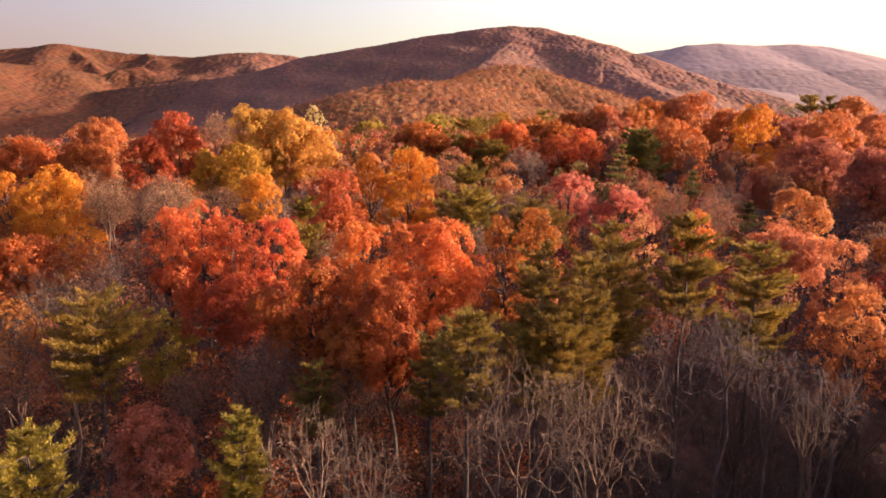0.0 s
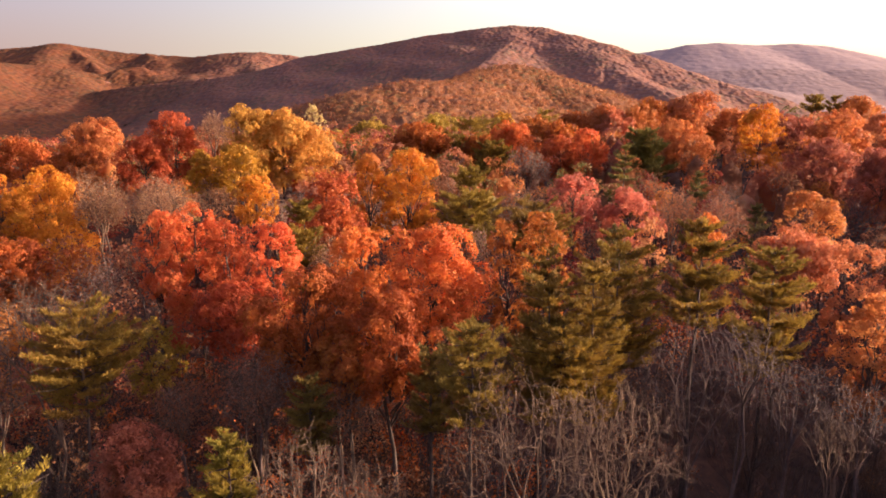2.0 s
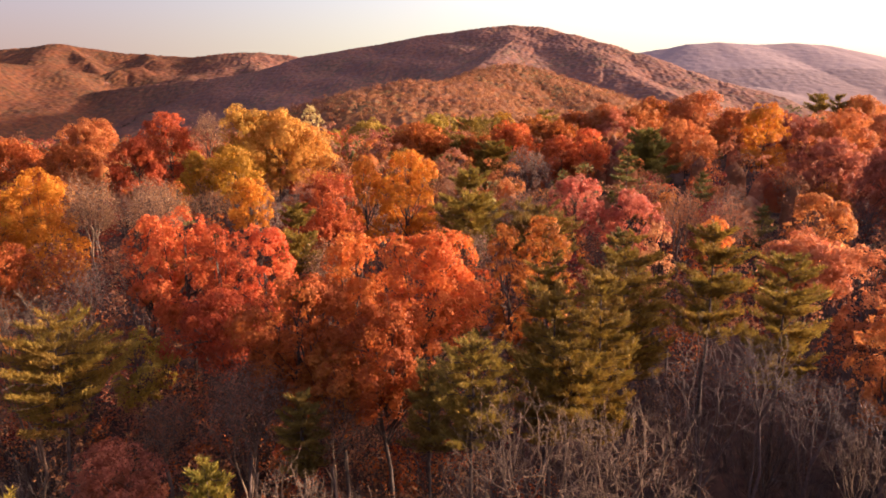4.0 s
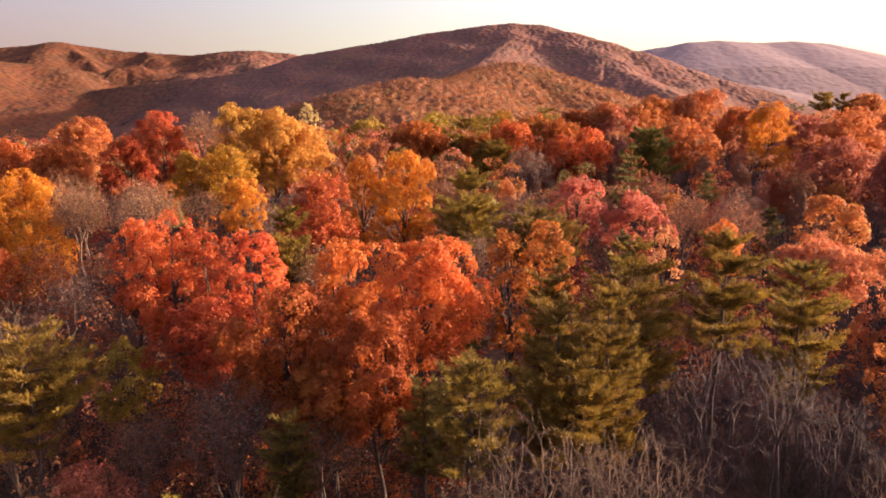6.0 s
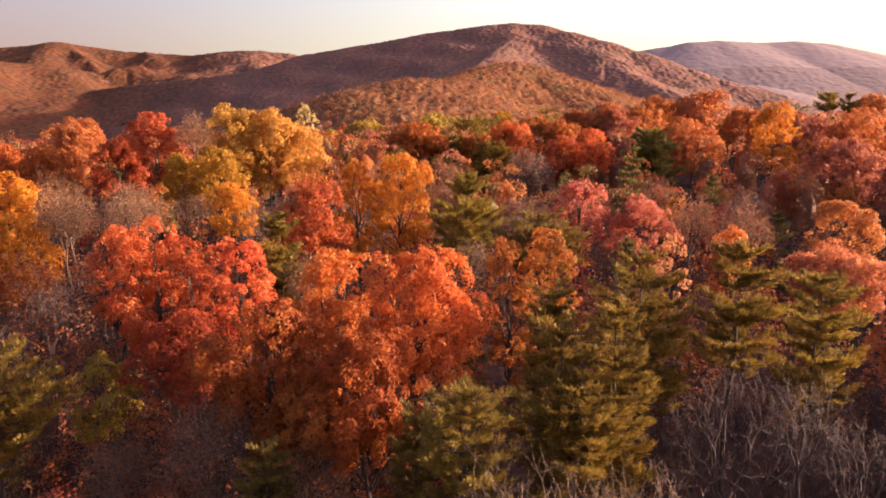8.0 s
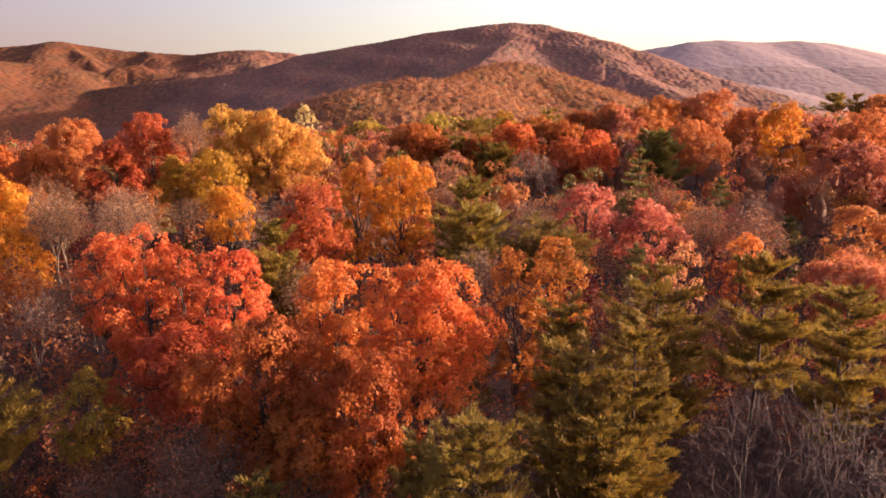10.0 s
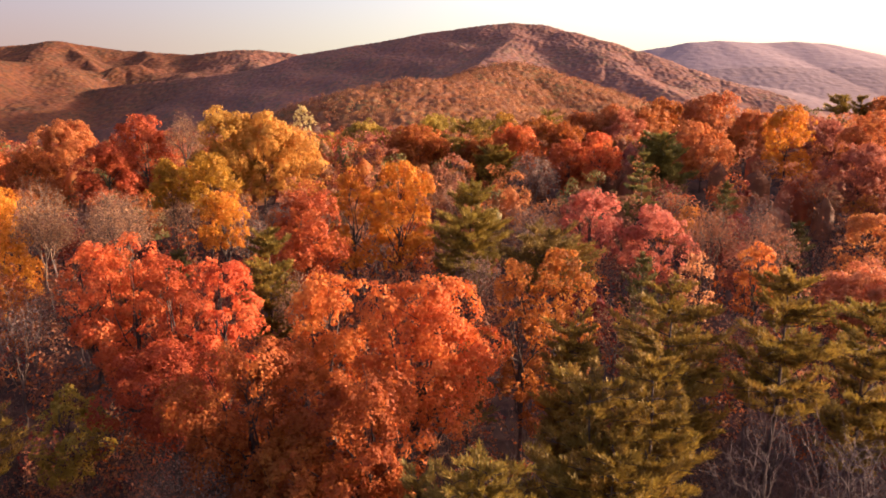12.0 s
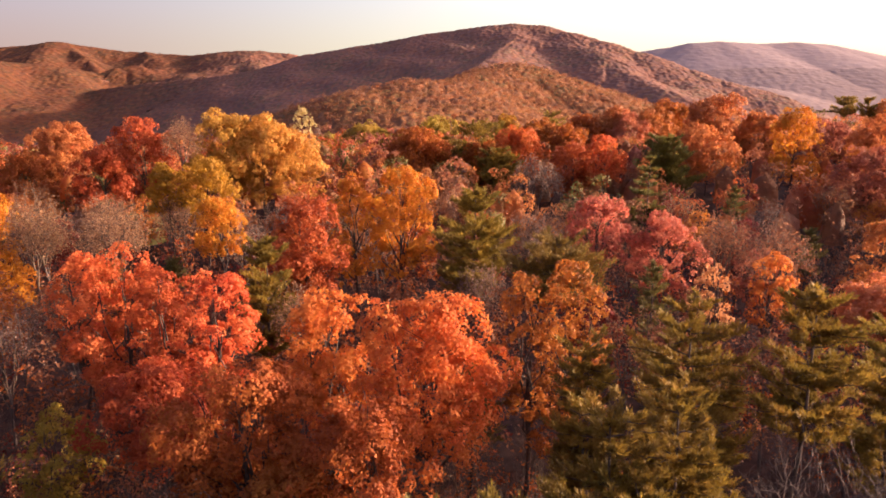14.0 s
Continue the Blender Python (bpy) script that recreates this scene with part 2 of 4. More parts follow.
# ---- mesh tools ----
def mesh_from(name, verts, faces, material, smooth=False):
    """A mesh from an array of places and an array of faces, all with the same number of corners."""
    me = bpy.data.meshes.new(name)
    verts, faces = np.asarray(verts, np.float32), np.asarray(faces, np.int32)
    corners = faces.shape[1]
    me.vertices.add(len(verts))
    me.vertices.foreach_set("co", verts.ravel())
    me.loops.add(faces.size)
    me.loops.foreach_set("vertex_index", faces.ravel())
    me.polygons.add(len(faces))
    me.polygons.foreach_set("loop_start", np.arange(0, faces.size, corners, dtype=np.int32))
    me.update(calc_edges=True)
    me.materials.append(material)
    if smooth:
        me.polygons.foreach_set("use_smooth", np.ones(len(faces), bool))
    return me


def part(name, me, parent, label=""):
    ob = new(name, me)
    ob.parent = parent
    return tagged(ob, label)


def tubes(name, paths, material):
    """Round tapered stems joined into one mesh. Each path: places along it, radii, number of sides."""
    verts, faces, start = [], [], 0
    for pts, radii, sides in paths:
        pts, radii = np.asarray(pts, float), np.asarray(radii, float)
        way = np.gradient(pts, axis=0)
        way /= np.linalg.norm(way, axis=1, keepdims=True) + 1e-9
        ref = np.array([1.0, 0, 0]) if abs(way[0][2]) > 0.8 else np.array([0, 0, 1.0])
        a = np.cross(way, ref)
        a /= np.linalg.norm(a, axis=1, keepdims=True) + 1e-9
        b = np.cross(way, a)
        turn = np.linspace(0, 2 * np.pi, sides, endpoint=False)
        ring = a[:, None] * np.cos(turn)[None, :, None] + b[:, None] * np.sin(turn)[None, :, None]
        verts.append((pts[:, None] + ring * radii[:, None, None]).reshape(-1, 3))
        k = np.arange(sides)
        for i in range(len(pts) - 1):
            lo, hi = start + i * sides, start + (i + 1) * sides
            faces.append(np.stack([lo + k, lo + (k + 1) % sides, hi + (k + 1) % sides, hi + k], 1))
        start += len(pts) * sides
    return mesh_from(name, np.concatenate(verts), np.concatenate(faces), material, True)


def sprays(rng, centres, outward, size, aspect, loose=0.7):
    """Leaf sprays: small pointed blades, each facing roughly outward. Returns places and faces."""
    n = len(centres)
    normal = outward + rng.normal(0, loose, (n, 3))
    normal /= np.linalg.norm(normal, axis=1, keepdims=True) + 1e-9
    along = np.cross(normal, rng.normal(0, 1, (n, 3)))
    along /= np.linalg.norm(along, axis=1, keepdims=True) + 1e-9
    side = np.cross(normal, along)
    s = (size * rng.uniform(0.6, 1.35, n))[:, None]
    v = np.stack([centres - along * s * 0.5, centres + along * s * 0.4 - side * s * aspect * 0.5, centres + along * s * 0.4 + side * s * aspect * 0.5], 1)
    return v.reshape(-1, 3), np.arange(3 * n).reshape(n, 3)


def directions(rng, n, low=-0.35):
    d = rng.normal(0, 1, (n * 3, 3))
    d /= np.linalg.norm(d, axis=1, keepdims=True)
    return d[d[:, 2] > low][:n]


def foliage(rng, lobes, count, size, aspect=0.8, low=-0.35, loose=0.36, clumps=13, clump=0.40):
    """Leaves on rounded clumps that sit on the shells of many lobes. A lobe: x, y, z, radius, half height."""
    lobes = np.asarray(lobes, float)
    weight = lobes[:, 3] * (lobes[:, 3] + lobes[:, 4])
    d = directions(rng, len(lobes) * clumps, low)
    pick = rng.choice(len(lobes), len(d), p=weight / weight.sum())
    half = np.stack([lobes[pick, 3], lobes[pick, 3], lobes[pick, 4]], 1)
    mid = lobes[pick, :3] + d * half * rng.uniform(0.62, 1.0, len(d))[:, None]
    reach = lobes[pick, 3] * clump * rng.uniform(0.65, 1.35, len(d))
    own = rng.choice(len(d), count, p=reach ** 2 / (reach ** 2).sum())
    way = directions(rng, count, -1.0) + d[own] * 0.75 + np.array([0, 0, 0.15])
    way /= np.linalg.norm(way, axis=1, keepdims=True) + 1e-9
    c = mid[own] + way * (reach[own] * (1.06 - 0.5 * rng.random(count) ** 2.2))[:, None]
    return sprays(rng, c, way * 0.7 + d[own] * 0.3, size, aspect, loose)


# ---- the lie of the land ----
def step(a, b, v):
    s = np.clip((v - a) / (b - a), 0, 1)
    return s * s * (3 - 2 * s)


RIDGES = {      # crest lines, with the fall of their flanks and the width of their tops
    "main": ([(-760, 2300, 90), (-595, 2160, 138), (-404, 2060, 180), (-218, 1990, 203), (-37, 1940, 229), (135, 1905, 247), (188, 1900, 250), (257, 1890, 246),
              (318, 1800, 218), (375, 1720, 190), (453, 1640, 157), (536, 1560, 116), (592, 1500, 89), (649, 1430, 57), (719, 1350, 8)], 0.40, 35),
    "nose": ([(188, 1900, 248), (161, 1700, 186), (100, 1480, 130), (26, 1250, 76), (-38, 1050, 30)], 0.37, 25),
    "right_nose": ([(318, 1800, 212), (352, 1580, 145), (385, 1400, 93), (410, 1220, 52), (425, 1080, 12)], 0.40, 25),
    "spur": ([(-404, 2060, 177), (-587, 2130, 131), (-783, 2180, 116), (-992, 2240, 101), (-1214, 2300, 76), (-1425, 2350, 34), (-1651, 2380, 2), (-1950, 2380, -40)], 0.46, 25),
    "left_hill": ([(-2300, 2250, 170), (-1828, 2350, 176), (-1668, 2400, 187), (-1583, 2450, 184), (-1492, 2500, 179), (-1362, 2600, 159), (-1200, 2760, 110)], 0.30, 60),
    "left_fold": ([(-1330, 2480, 110), (-1290, 2560, 143), (-1262, 2640, 172), (-1212, 2700, 186), (-1155, 2720, 172), (-1098, 2740, 140)], 0.42, 20),
    "middle_fold": ([(-1080, 2440, 90), (-1023, 2500, 120), (-939, 2560, 151), (-836, 2640, 181), (-753, 2740, 208), (-668, 2860, 228)], 0.42, 20),
    "left_range": ([(-2636, 3100, 264), (-1996, 3100, 281), (-1738, 3100, 308), (-1613, 3150, 293), (-1460, 3150, 276), (-1274, 3200, 267), (-1132, 3100, 252),
                    (-962, 3050, 265), (-811, 3050, 268), (-686, 3050, 260), (-450, 3050, 200)], 0.32, 50),
    "range_spur_a": ([(-1738, 3100, 306), (-1610, 2980, 275), (-1490, 2860, 232), (-1385, 2740, 176), (-1310, 2640, 120)], 0.46, 14),
    "range_spur_b": ([(-1370, 3160, 274), (-1270, 3000, 243), (-1170, 2880, 205), (-1085, 2760, 158), (-1030, 2660, 110)], 0.46, 14),
    "range_spur_c": ([(-811, 3050, 267), (-760, 2930, 240), (-690, 2800, 205), (-630, 2680, 160)], 0.46, 14),
    "range_spur_d": ([(-1996, 3100, 281), (-1880, 2960, 245), (-1770, 2840, 200), (-1690, 2740, 150)], 0.46, 14),
    "knoll": ([(-130, 600, 12), (-77, 700, 45), (-39, 740, 56), (11, 780, 56), (55, 880, 72), (95, 950, 87), (123, 900, 68), (147, 820, 44), (175, 740, 15)], 0.33, 20),
    "far_right": ([(450, 3700, 150), (664, 3700, 222), (815, 3700, 266), (1025, 3700, 319), (1207, 3700, 343), (1357, 3700, 369), (1478, 3700, 375), (1691, 3700, 363),
                   (1873, 3700, 372), (1995, 3700, 363), (2185, 3700, 310), (2403, 3700, 231), (2834, 3700, 73)], 0.30, 80),
    "low_right": ([(600, 2700, 50), (935, 2700, 115), (1227, 2700, 111), (1433, 2700, 76), (1600, 2500, 20)], 0.28, 50),
}


def near_ground(x, y):
    g = -3.0 + 4.5 * step(45, 85, y) + 7.5 * step(85, 170, y)
    g = g + 5.5 * step(25, 110, x) * step(115, 200, y) - 5.0 * step(-65, -120, x) * step(90, 150, y)
    g = g - 4.5 * np.exp(-((x - 20) / 16) ** 2 - ((y - 180) / 30) ** 2)
    g = g - 3.0 * step(25, 55, x) * step(100, 60, y)
    return g - 32 * step(265, 430, y) - 40 * step(-60, -260, x) * step(280, 700, y)


def waves(x, y):
    """Spurs and hollows at a few sizes."""
    w = 9 * np.sin(x / 61 + 1.3 * np.sin(y / 143)) * np.cos(y / 170 + 0.4)
    w = w + 5 * np.sin(x / 29 + y / 67 + 2 * np.sin(y / 90)) + 2.5 * np.sin(x / 15.7 - y / 41) * np.sin(y / 23 + 1)
    return w


def ground_height(x, y):
    x, y = np.asarray(x, float), np.asarray(y, float)
    h = near_ground(x, y)
    for line, fall, width in RIDGES.values():
        xs, ys = [p[0] for p in line], [p[1] for p in line]
        reach = (max(p[2] for p in line) + 90) / fall
        k = (y > 420) & (x > min(xs) - reach) & (x < max(xs) + reach) & (y > min(ys) - reach) & (y < max(ys) + reach)
        if not k.any():
            continue
        px, py, ph = x[k], y[k], h[k]
        best, far_off = np.full(px.shape, -60.0), np.zeros(px.shape)
        for (ax, ay, az), (bx, by, bz) in zip(line, line[1:]):
            u = np.clip(((px - ax) * (bx - ax) + (py - ay) * (by - ay)) / ((bx - ax) ** 2 + (by - ay) ** 2), 0, 1)
            d = np.hypot(px - ax - u * (bx - ax), py - ay - u * (by - ay))
            z = az + u * (bz - az) - fall * (np.sqrt(d * d + width * width) - width)
            far_off = np.where(z > best, d, far_off)
            best = np.maximum(best, z)
        rough = waves(px, py) * 0.6 * step(2300, 1900, py) + waves(px / 2.2, py / 2.2) * 2.2 * step(1800, 2500, py) * step(900, 300, px)
        best = best + rough * np.clip(far_off / 150, 0, 1)
        over = np.clip((best - ph) / 24 + 0.5, 0, 1)
        h[k] = ph + step(420, 560, py) * (best * over + ph * (1 - over) + 24 * over * (1 - over) * 0.5 - ph)
    return h


def base_at(x, y):
    return float(ground_height(np.array([x]), np.array([y]))[0])


def land():
    xs = np.concatenate([np.linspace(-4900, -2250, 12), np.linspace(-2200, -720, 44), np.linspace(-690, -150, 32), np.arange(-144, 150, 5.0), np.linspace(155, 700, 40), np.linspace(730, 2800, 50), np.linspace(2900, 4900, 10)])
    ys = np.concatenate([np.linspace(-3000, -40, 20), np.arange(-30, 300, 5.0), np.linspace(306, 1000, 56), np.linspace(1020, 3000, 90), np.linspace(3050, 4900, 40)])
    gx, gy = np.meshgrid(xs, ys)
    gz = ground_height(gx, gy)
    bumps = 0.35 * np.sin(gx * 0.9 + np.sin(gy * 0.7)) * np.cos(gy * 0.8)
    v = np.stack([gx, gy, gz + bumps * step(320, 280, gy)], -1).reshape(-1, 3)
    i = np.arange(len(ys) - 1)[:, None] * len(xs) + np.arange(len(xs) - 1)[None, :]
    i = i.ravel()
    f = np.stack([i, i + 1, i + 1 + len(xs), i + len(xs)], 1)
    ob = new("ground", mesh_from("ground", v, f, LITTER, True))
    tagged(ob, "wooded hill country floor covered with brown leaf litter", "ground", kind="structure")


land()

# ---- trees ----
PLACED = []
count_seed = [10]


def next_rng():
    count_seed[0] += 1
    return np.random.default_rng(count_seed[0])


def root(name, x, y, z, label, category="tree"):
    ob = new(name)
    ob.location = (x, y, z)
    ob.empty_display_size = 0.5
    return tagged(ob, label, category)


def stem(rng, a, b, r0, r1, sides, bend=0.06, n=5):
    a, b = np.asarray(a, float), np.asarray(b, float)
    k = np.linspace(0, 1, n)[:, None]
    p = a + (b - a) * k
    p[1:-1] += rng.normal(0, bend * np.linalg.norm(b - a) / n * 1.6, (n - 2, 3))
    return p, np.linspace(r0, r1, n), sides


def spray_size(y):
    return 0.10 + 0.0021 * y


def dome_lobes(rng, r, h, top):
    """The lobes of a broad crown: an uneven dome with upright clumps, wider in its middle."""
    n = int(16 + 2.8 * r)
    lobes = []
    for i in range(n):
        u = (i + 0.5) / n
        az = i * 2.39996 + rng.uniform(-0.5, 0.5)
        zz = 1 - 1.75 * u
        flat = math.sqrt(max(0.05, 1 - zz * zz)) * (1.0 if zz > -0.2 else 0.85)
        k = rng.uniform(0.52, 0.86)
        lr = r * rng.uniform(0.20, 0.36)
        lobes.append((math.cos(az) * flat * r * k, math.sin(az) * flat * r * k, top - h * 0.5 + zz * (h * 0.5 - lr * 0.75) + rng.uniform(-0.07, 0.05) * h, lr, lr * rng.uniform(0.85, 1.4)))
    lobes[0] = (rng.uniform(-0.2, 0.2) * r, rng.uniform(-0.2, 0.2) * r, top - r * 0.33, r * 0.36, r * 0.33)
    return lobes


def leafy_parts(ob, rng, r, h, height, colour, size, cover, limbs=True, bark="brown"):
    lobes = dome_lobes(rng, r, h, height)
    mid = (rng.uniform(-0.3, 0.3), rng.uniform(-0.3, 0.3), height - h * 0.45)
    thick = 0.06 + 0.008 * height
    paths = [stem(rng, (0, 0, -0.4), mid, thick, thick * 0.45, 7)]
    chosen = lobes[::2] if limbs else lobes[::3]
    for lx, ly, lz, lr, lh in chosen:
        k = rng.uniform(0.55, 0.95)
        foot = np.array([0, 0, -0.4]) * (1 - k) + np.array(mid) * k
        limb = [stem(rng, foot, (lx, ly, lz), thick * 0.42, 0.03, 5, 0.12)]
        if limbs:
            for _ in range(4):
                tip = np.array([lx, ly, lz]) + rng.normal(0, lr * 0.55, 3)
                limb.append(stem(rng, limb[0][0][3], tip, 0.035, 0.012, 3, 0.1, 4))
            part("limb", tubes("limb", limb, BARK[bark]), ob)
        else:
            paths += limb
    part("trunk", tubes("trunk", paths, BARK[bark]), ob)
    area = sum(4 * math.pi * l[3] * l[3] for l in lobes) * 0.6
    v, f = foliage(rng, lobes, int(area * cover / (0.36 * size * size)), size)
    part("crown", mesh_from("crown", v, f, LEAF[colour]), ob)


def leafy_tree(x, y, top, r, h, colour, label):
    rng = next_rng()
    z = base_at(x, y) - 0.2
    h = min(h * 1.3, top - z - 1.5)
    ob = root("leafy_tree", x, y, z, label)
    leafy_parts(ob, rng, r * 1.02, h, top - z, colour, spray_size(y), 0.9, y < 110)
    PLACED.append((x, y, r))


def branching(rng, height, crown_h, r, stems, count, thick, twig=0.010, fine=3):
    """A leafless crown: limbs sweep up and fork again and again to reach twig tips spread through a dome. Returns the trunk's path, the limbs' paths and the tips."""
    base = max(1.0, height - crown_h)
    fork = np.array([rng.normal(0, 0.25), rng.normal(0, 0.25), base])
    d = directions(rng, count, 0.02)
    d[:, 2] = d[:, 2] ** 0.8
    deep = 1 - 0.5 * rng.random(len(d)) ** 1.5
    lumpy = 1 + 0.13 * np.sin(d[:, 0] * 5 + rng.uniform(0, 6)) * np.cos(d[:, 1] * 4 + rng.uniform(0, 6))
    tips = d * np.array([r, r, crown_h * 0.72]) * (deep * lumpy)[:, None] + np.array([0, 0, base + crown_h * 0.28])
    tips[:, 2] += height - 0.3 - tips[:, 2].max()
    trunk = stem(rng, (0, 0, -0.4), fork, thick, thick * 0.8, 7, 0.06)
    limbs = []

    def sweep(p, way, q, n):
        """A smooth bough that leaves p along way and ends at q."""
        c = p + way * np.linalg.norm(q - p) * 0.36
        k = np.linspace(0, 1, n)[:, None]
        return p * (1 - k) ** 2 + c * 2 * k * (1 - k) + q * k * k

    def grow(p, way, ends, bag, depth):
        rad = twig * 1.05 * len(ends) ** 0.40
        if len(ends) == 1:
            q = ends[0]
            line = sweep(p, way, q, 4)
            bag.append((line, [twig, twig * 0.9, twig * 0.75, twig * 0.5], 3))
            out = line[3] - line[1]
            out = out / (np.linalg.norm(out) + 1e-6)
            for _ in range(fine):
                foot = line[rng.integers(1, 4)]
                w = out * rng.uniform(0.6, 1.0) + rng.normal(0, 0.22, 3) + np.array([0, 0, 0.2])
                bag.append((np.array([foot, foot + w * rng.uniform(0.3, 0.7)]), [twig * 0.75, twig * 0.4], 3))
            return
        c = ends.mean(0)
        q = p + (c - p) * rng.uniform(0.36, 0.5) + np.array([0, 0, 0.05]) * np.linalg.norm(c - p)
        line = sweep(p, way, q, 4 if depth < 3 else 3)
        line[1:-1] += rng.normal(0, 0.025 * np.linalg.norm(q - p), line[1:-1].shape)
        bag.append((line, np.linspace(rad * 1.05, rad * 0.9, len(line)), 5 if depth < 2 else 3))
        turn = (q - line[-2]) / (np.linalg.norm(q - line[-2]) + 1e-6)
        axis = np.linalg.svd(ends - c, full_matrices=False)[2][0] + rng.normal(0, 0.3, 3)
        order = np.argsort((ends - c) @ axis)
        cut = max(1, min(len(ends) - 1, int(len(ends) * rng.uniform(0.33, 0.67))))
        grow(q, turn, ends[order[:cut]], bag, depth + 1)
        grow(q, turn, ends[order[cut:]], bag, depth + 1)

    around = np.argsort(np.arctan2(tips[:, 1], tips[:, 0]) + rng.normal(0, 0.3, len(tips)))
    for g in np.array_split(around, stems):
        bag = []
        foot = trunk[0][rng.choice([2, 3, 4, 4])]
        lean = tips[g].mean(0) - foot
        lean = lean / np.linalg.norm(lean) + np.array([0, 0, 0.25])
        grow(foot, lean / np.linalg.norm(lean), tips[g], bag, 0)
        limbs.append(bag)
    return trunk, limbs, tips


def bare_tree(x, y, top, r, h, bark, label):
    rng = next_rng()
    z = base_at(x, y) - 0.2
    h = min(max(h, 1.5 * r), 2.2 * r, (top - z) * 0.72)
    ob = root("leafless_tree", x, y, z, label)
    trunk, limbs, _ = branching(rng, top - z, h, r, 6 if r > 3 else 5, int((90 if bark == "dark" else 200 if r > 3 else 45) + 60 * r), 0.12, 0.0092 + 0.00009 * y, 3)
    part("trunk", tubes("trunk", [trunk], BARK[bark]), ob)
    for bag in limbs:
        part("limb", tubes("limb", bag, BARK[bark]), ob)
    PLACED.append((x, y, r * 0.8))


def sparse_tree(x, y, top, r, h, colour, label):
    rng = next_rng()
    z = base_at(x, y) - 0.2
    h = min(max(h, 1.6 * r), 2.4 * r, (top - z) * 0.75)
    ob = root("half_bare_tree", x, y, z, label)
    trunk, limbs, tips = branching(rng, top - z, h, r, 4, int(90 + 40 * r), 0.13, 0.0095 + 0.0001 * y)
    part("trunk", tubes("trunk", [trunk], BARK["dark"]), ob)
    for bag in limbs:
        part("limb", tubes("limb", bag, BARK["grey" if colour == "grey" else "tan"]), ob)
    size = spray_size(y) * 0.8
    c = np.repeat(tips, 11, 0)
    c = c + rng.normal(0, 0.3, c.shape) * np.array([1, 1, 1.8]) - np.array([0, 0, 0.2])
    v, f = sprays(rng, c, np.tile([0, 0, 0.5], (len(c), 1)), size, 0.55)
    part("crown", mesh_from("crown", v, f, LEAF[colour]), ob)
    PLACED.append((x, y, r))


def pine_parts(ob, rng, r, h, height, colour, size, power, tiers, upturn, single=False, dense=12):
    """Boughs in whorls up a straight trunk; each is a fan of branchlets that carry rounded pads of needle tufts."""
    thick = 0.06 + 0.008 * height
    paths = [stem(rng, (0, 0, -0.4), (0, 0, height - 0.3), thick, 0.03, 7, 0.02, 7)]
    pads, ways, spans, owner, boughs = [], [], [], [], []
    for t in range(tiers):
        k = (t + rng.uniform(0.15, 0.85)) / tiers
        zz = height - h * k + rng.uniform(-0.04, 0.04) * h
        reach = r * (0.16 + 0.84 * k ** power) * (1.0 if k < 0.75 else 0.8) * rng.uniform(0.85, 1.12)
        n = int(4 + 3 * k + rng.integers(0, 2))
        turn = rng.uniform(0, 6.28)
        for i in range(n):
            az = turn + i * 2 * math.pi / n + rng.uniform(-0.35, 0.35)
            out = reach * rng.uniform(0.5, 1.2)
            if k > 0.15 and rng.random() < 0.12:
                continue
            foot = np.array([0, 0, zz - out * 0.25 + rng.uniform(-0.3, 0.3) * h / tiers])
            way = np.array([math.cos(az), math.sin(az), upturn + rng.uniform(-0.1, 0.15)])
            bough = stem(rng, foot, foot + way * out, 0.05, 0.015, 4, 0.08)
            if single:
                boughs.append(part("bough", tubes("bough", [bough], BARK["brown"]), ob))
            else:
                paths.append(bough)
            side = np.array([-way[1], way[0], 0])
            steps = max(4, int(out / 0.24 * (0.24 / size) ** 0.6))
            for q in range(steps):
                u = 0.18 + 0.82 * (q + rng.random()) / steps
                flank = rng.choice([-1, 1]) * rng.uniform(0.0, 0.5) * out * (1.15 - u)
                w = way * rng.uniform(0.6, 1.0) + side * np.sign(flank) * rng.uniform(0.1, 0.7) + np.array([0, 0, rng.uniform(0.25, 0.95)])
                pads.append(foot + way * out * u + side * flank + np.array([0, 0, 0.22 * u * u * out + rng.uniform(-0.05, 0.12)]))
                ways.append(w / np.linalg.norm(w))
                owner.append(len(boughs) - 1)
                spans.append((0.22 + 0.05 * out) * rng.uniform(0.7, 1.3) * (size / 0.24) ** 0.6)
    for q in range(4):
        pads.append(np.array([rng.normal(0, 0.1), rng.normal(0, 0.1), height - 0.25 - 0.3 * q]))
        ways.append(np.array([0, 0, 1.0]))
        owner.append(-1)
        spans.append(0.22 + 0.05 * q)
    part("trunk", tubes("trunk", paths, BARK["brown"]), ob)
    pads, ways, spans = np.array(pads), np.array(ways), np.array(spans)
    own = np.repeat(np.arange(len(pads)), dense)
    d = directions(rng, len(own), -1.0) * np.array([1.0, 1.0, 0.65])
    along = d * 0.75 + ways[own] * 0.7 + np.array([0, 0, 0.2])
    along /= np.linalg.norm(along, axis=1, keepdims=True)
    c = pads[own] + (d * 0.55 + ways[own] * rng.uniform(-0.9, 1.0, len(own))[:, None]) * spans[own][:, None]
    across = np.cross(along, rng.normal(0, 0.6, (len(own), 3)) + np.array([0, 0, 1.0]))
    across /= np.linalg.norm(across, axis=1, keepdims=True) + 1e-9
    across = across + np.cross(across, along) * rng.normal(0, 0.35, len(own))[:, None]
    ln = (size * rng.uniform(0.7, 1.35, len(own)))[:, None]
    v = np.stack([c + along * ln * 0.6, c - along * ln * 0.4 - across * ln * 0.13, c - along * ln * 0.4 + across * ln * 0.13], 1).reshape(-1, 3)
    owner = np.repeat(np.array(owner), dense * 3)
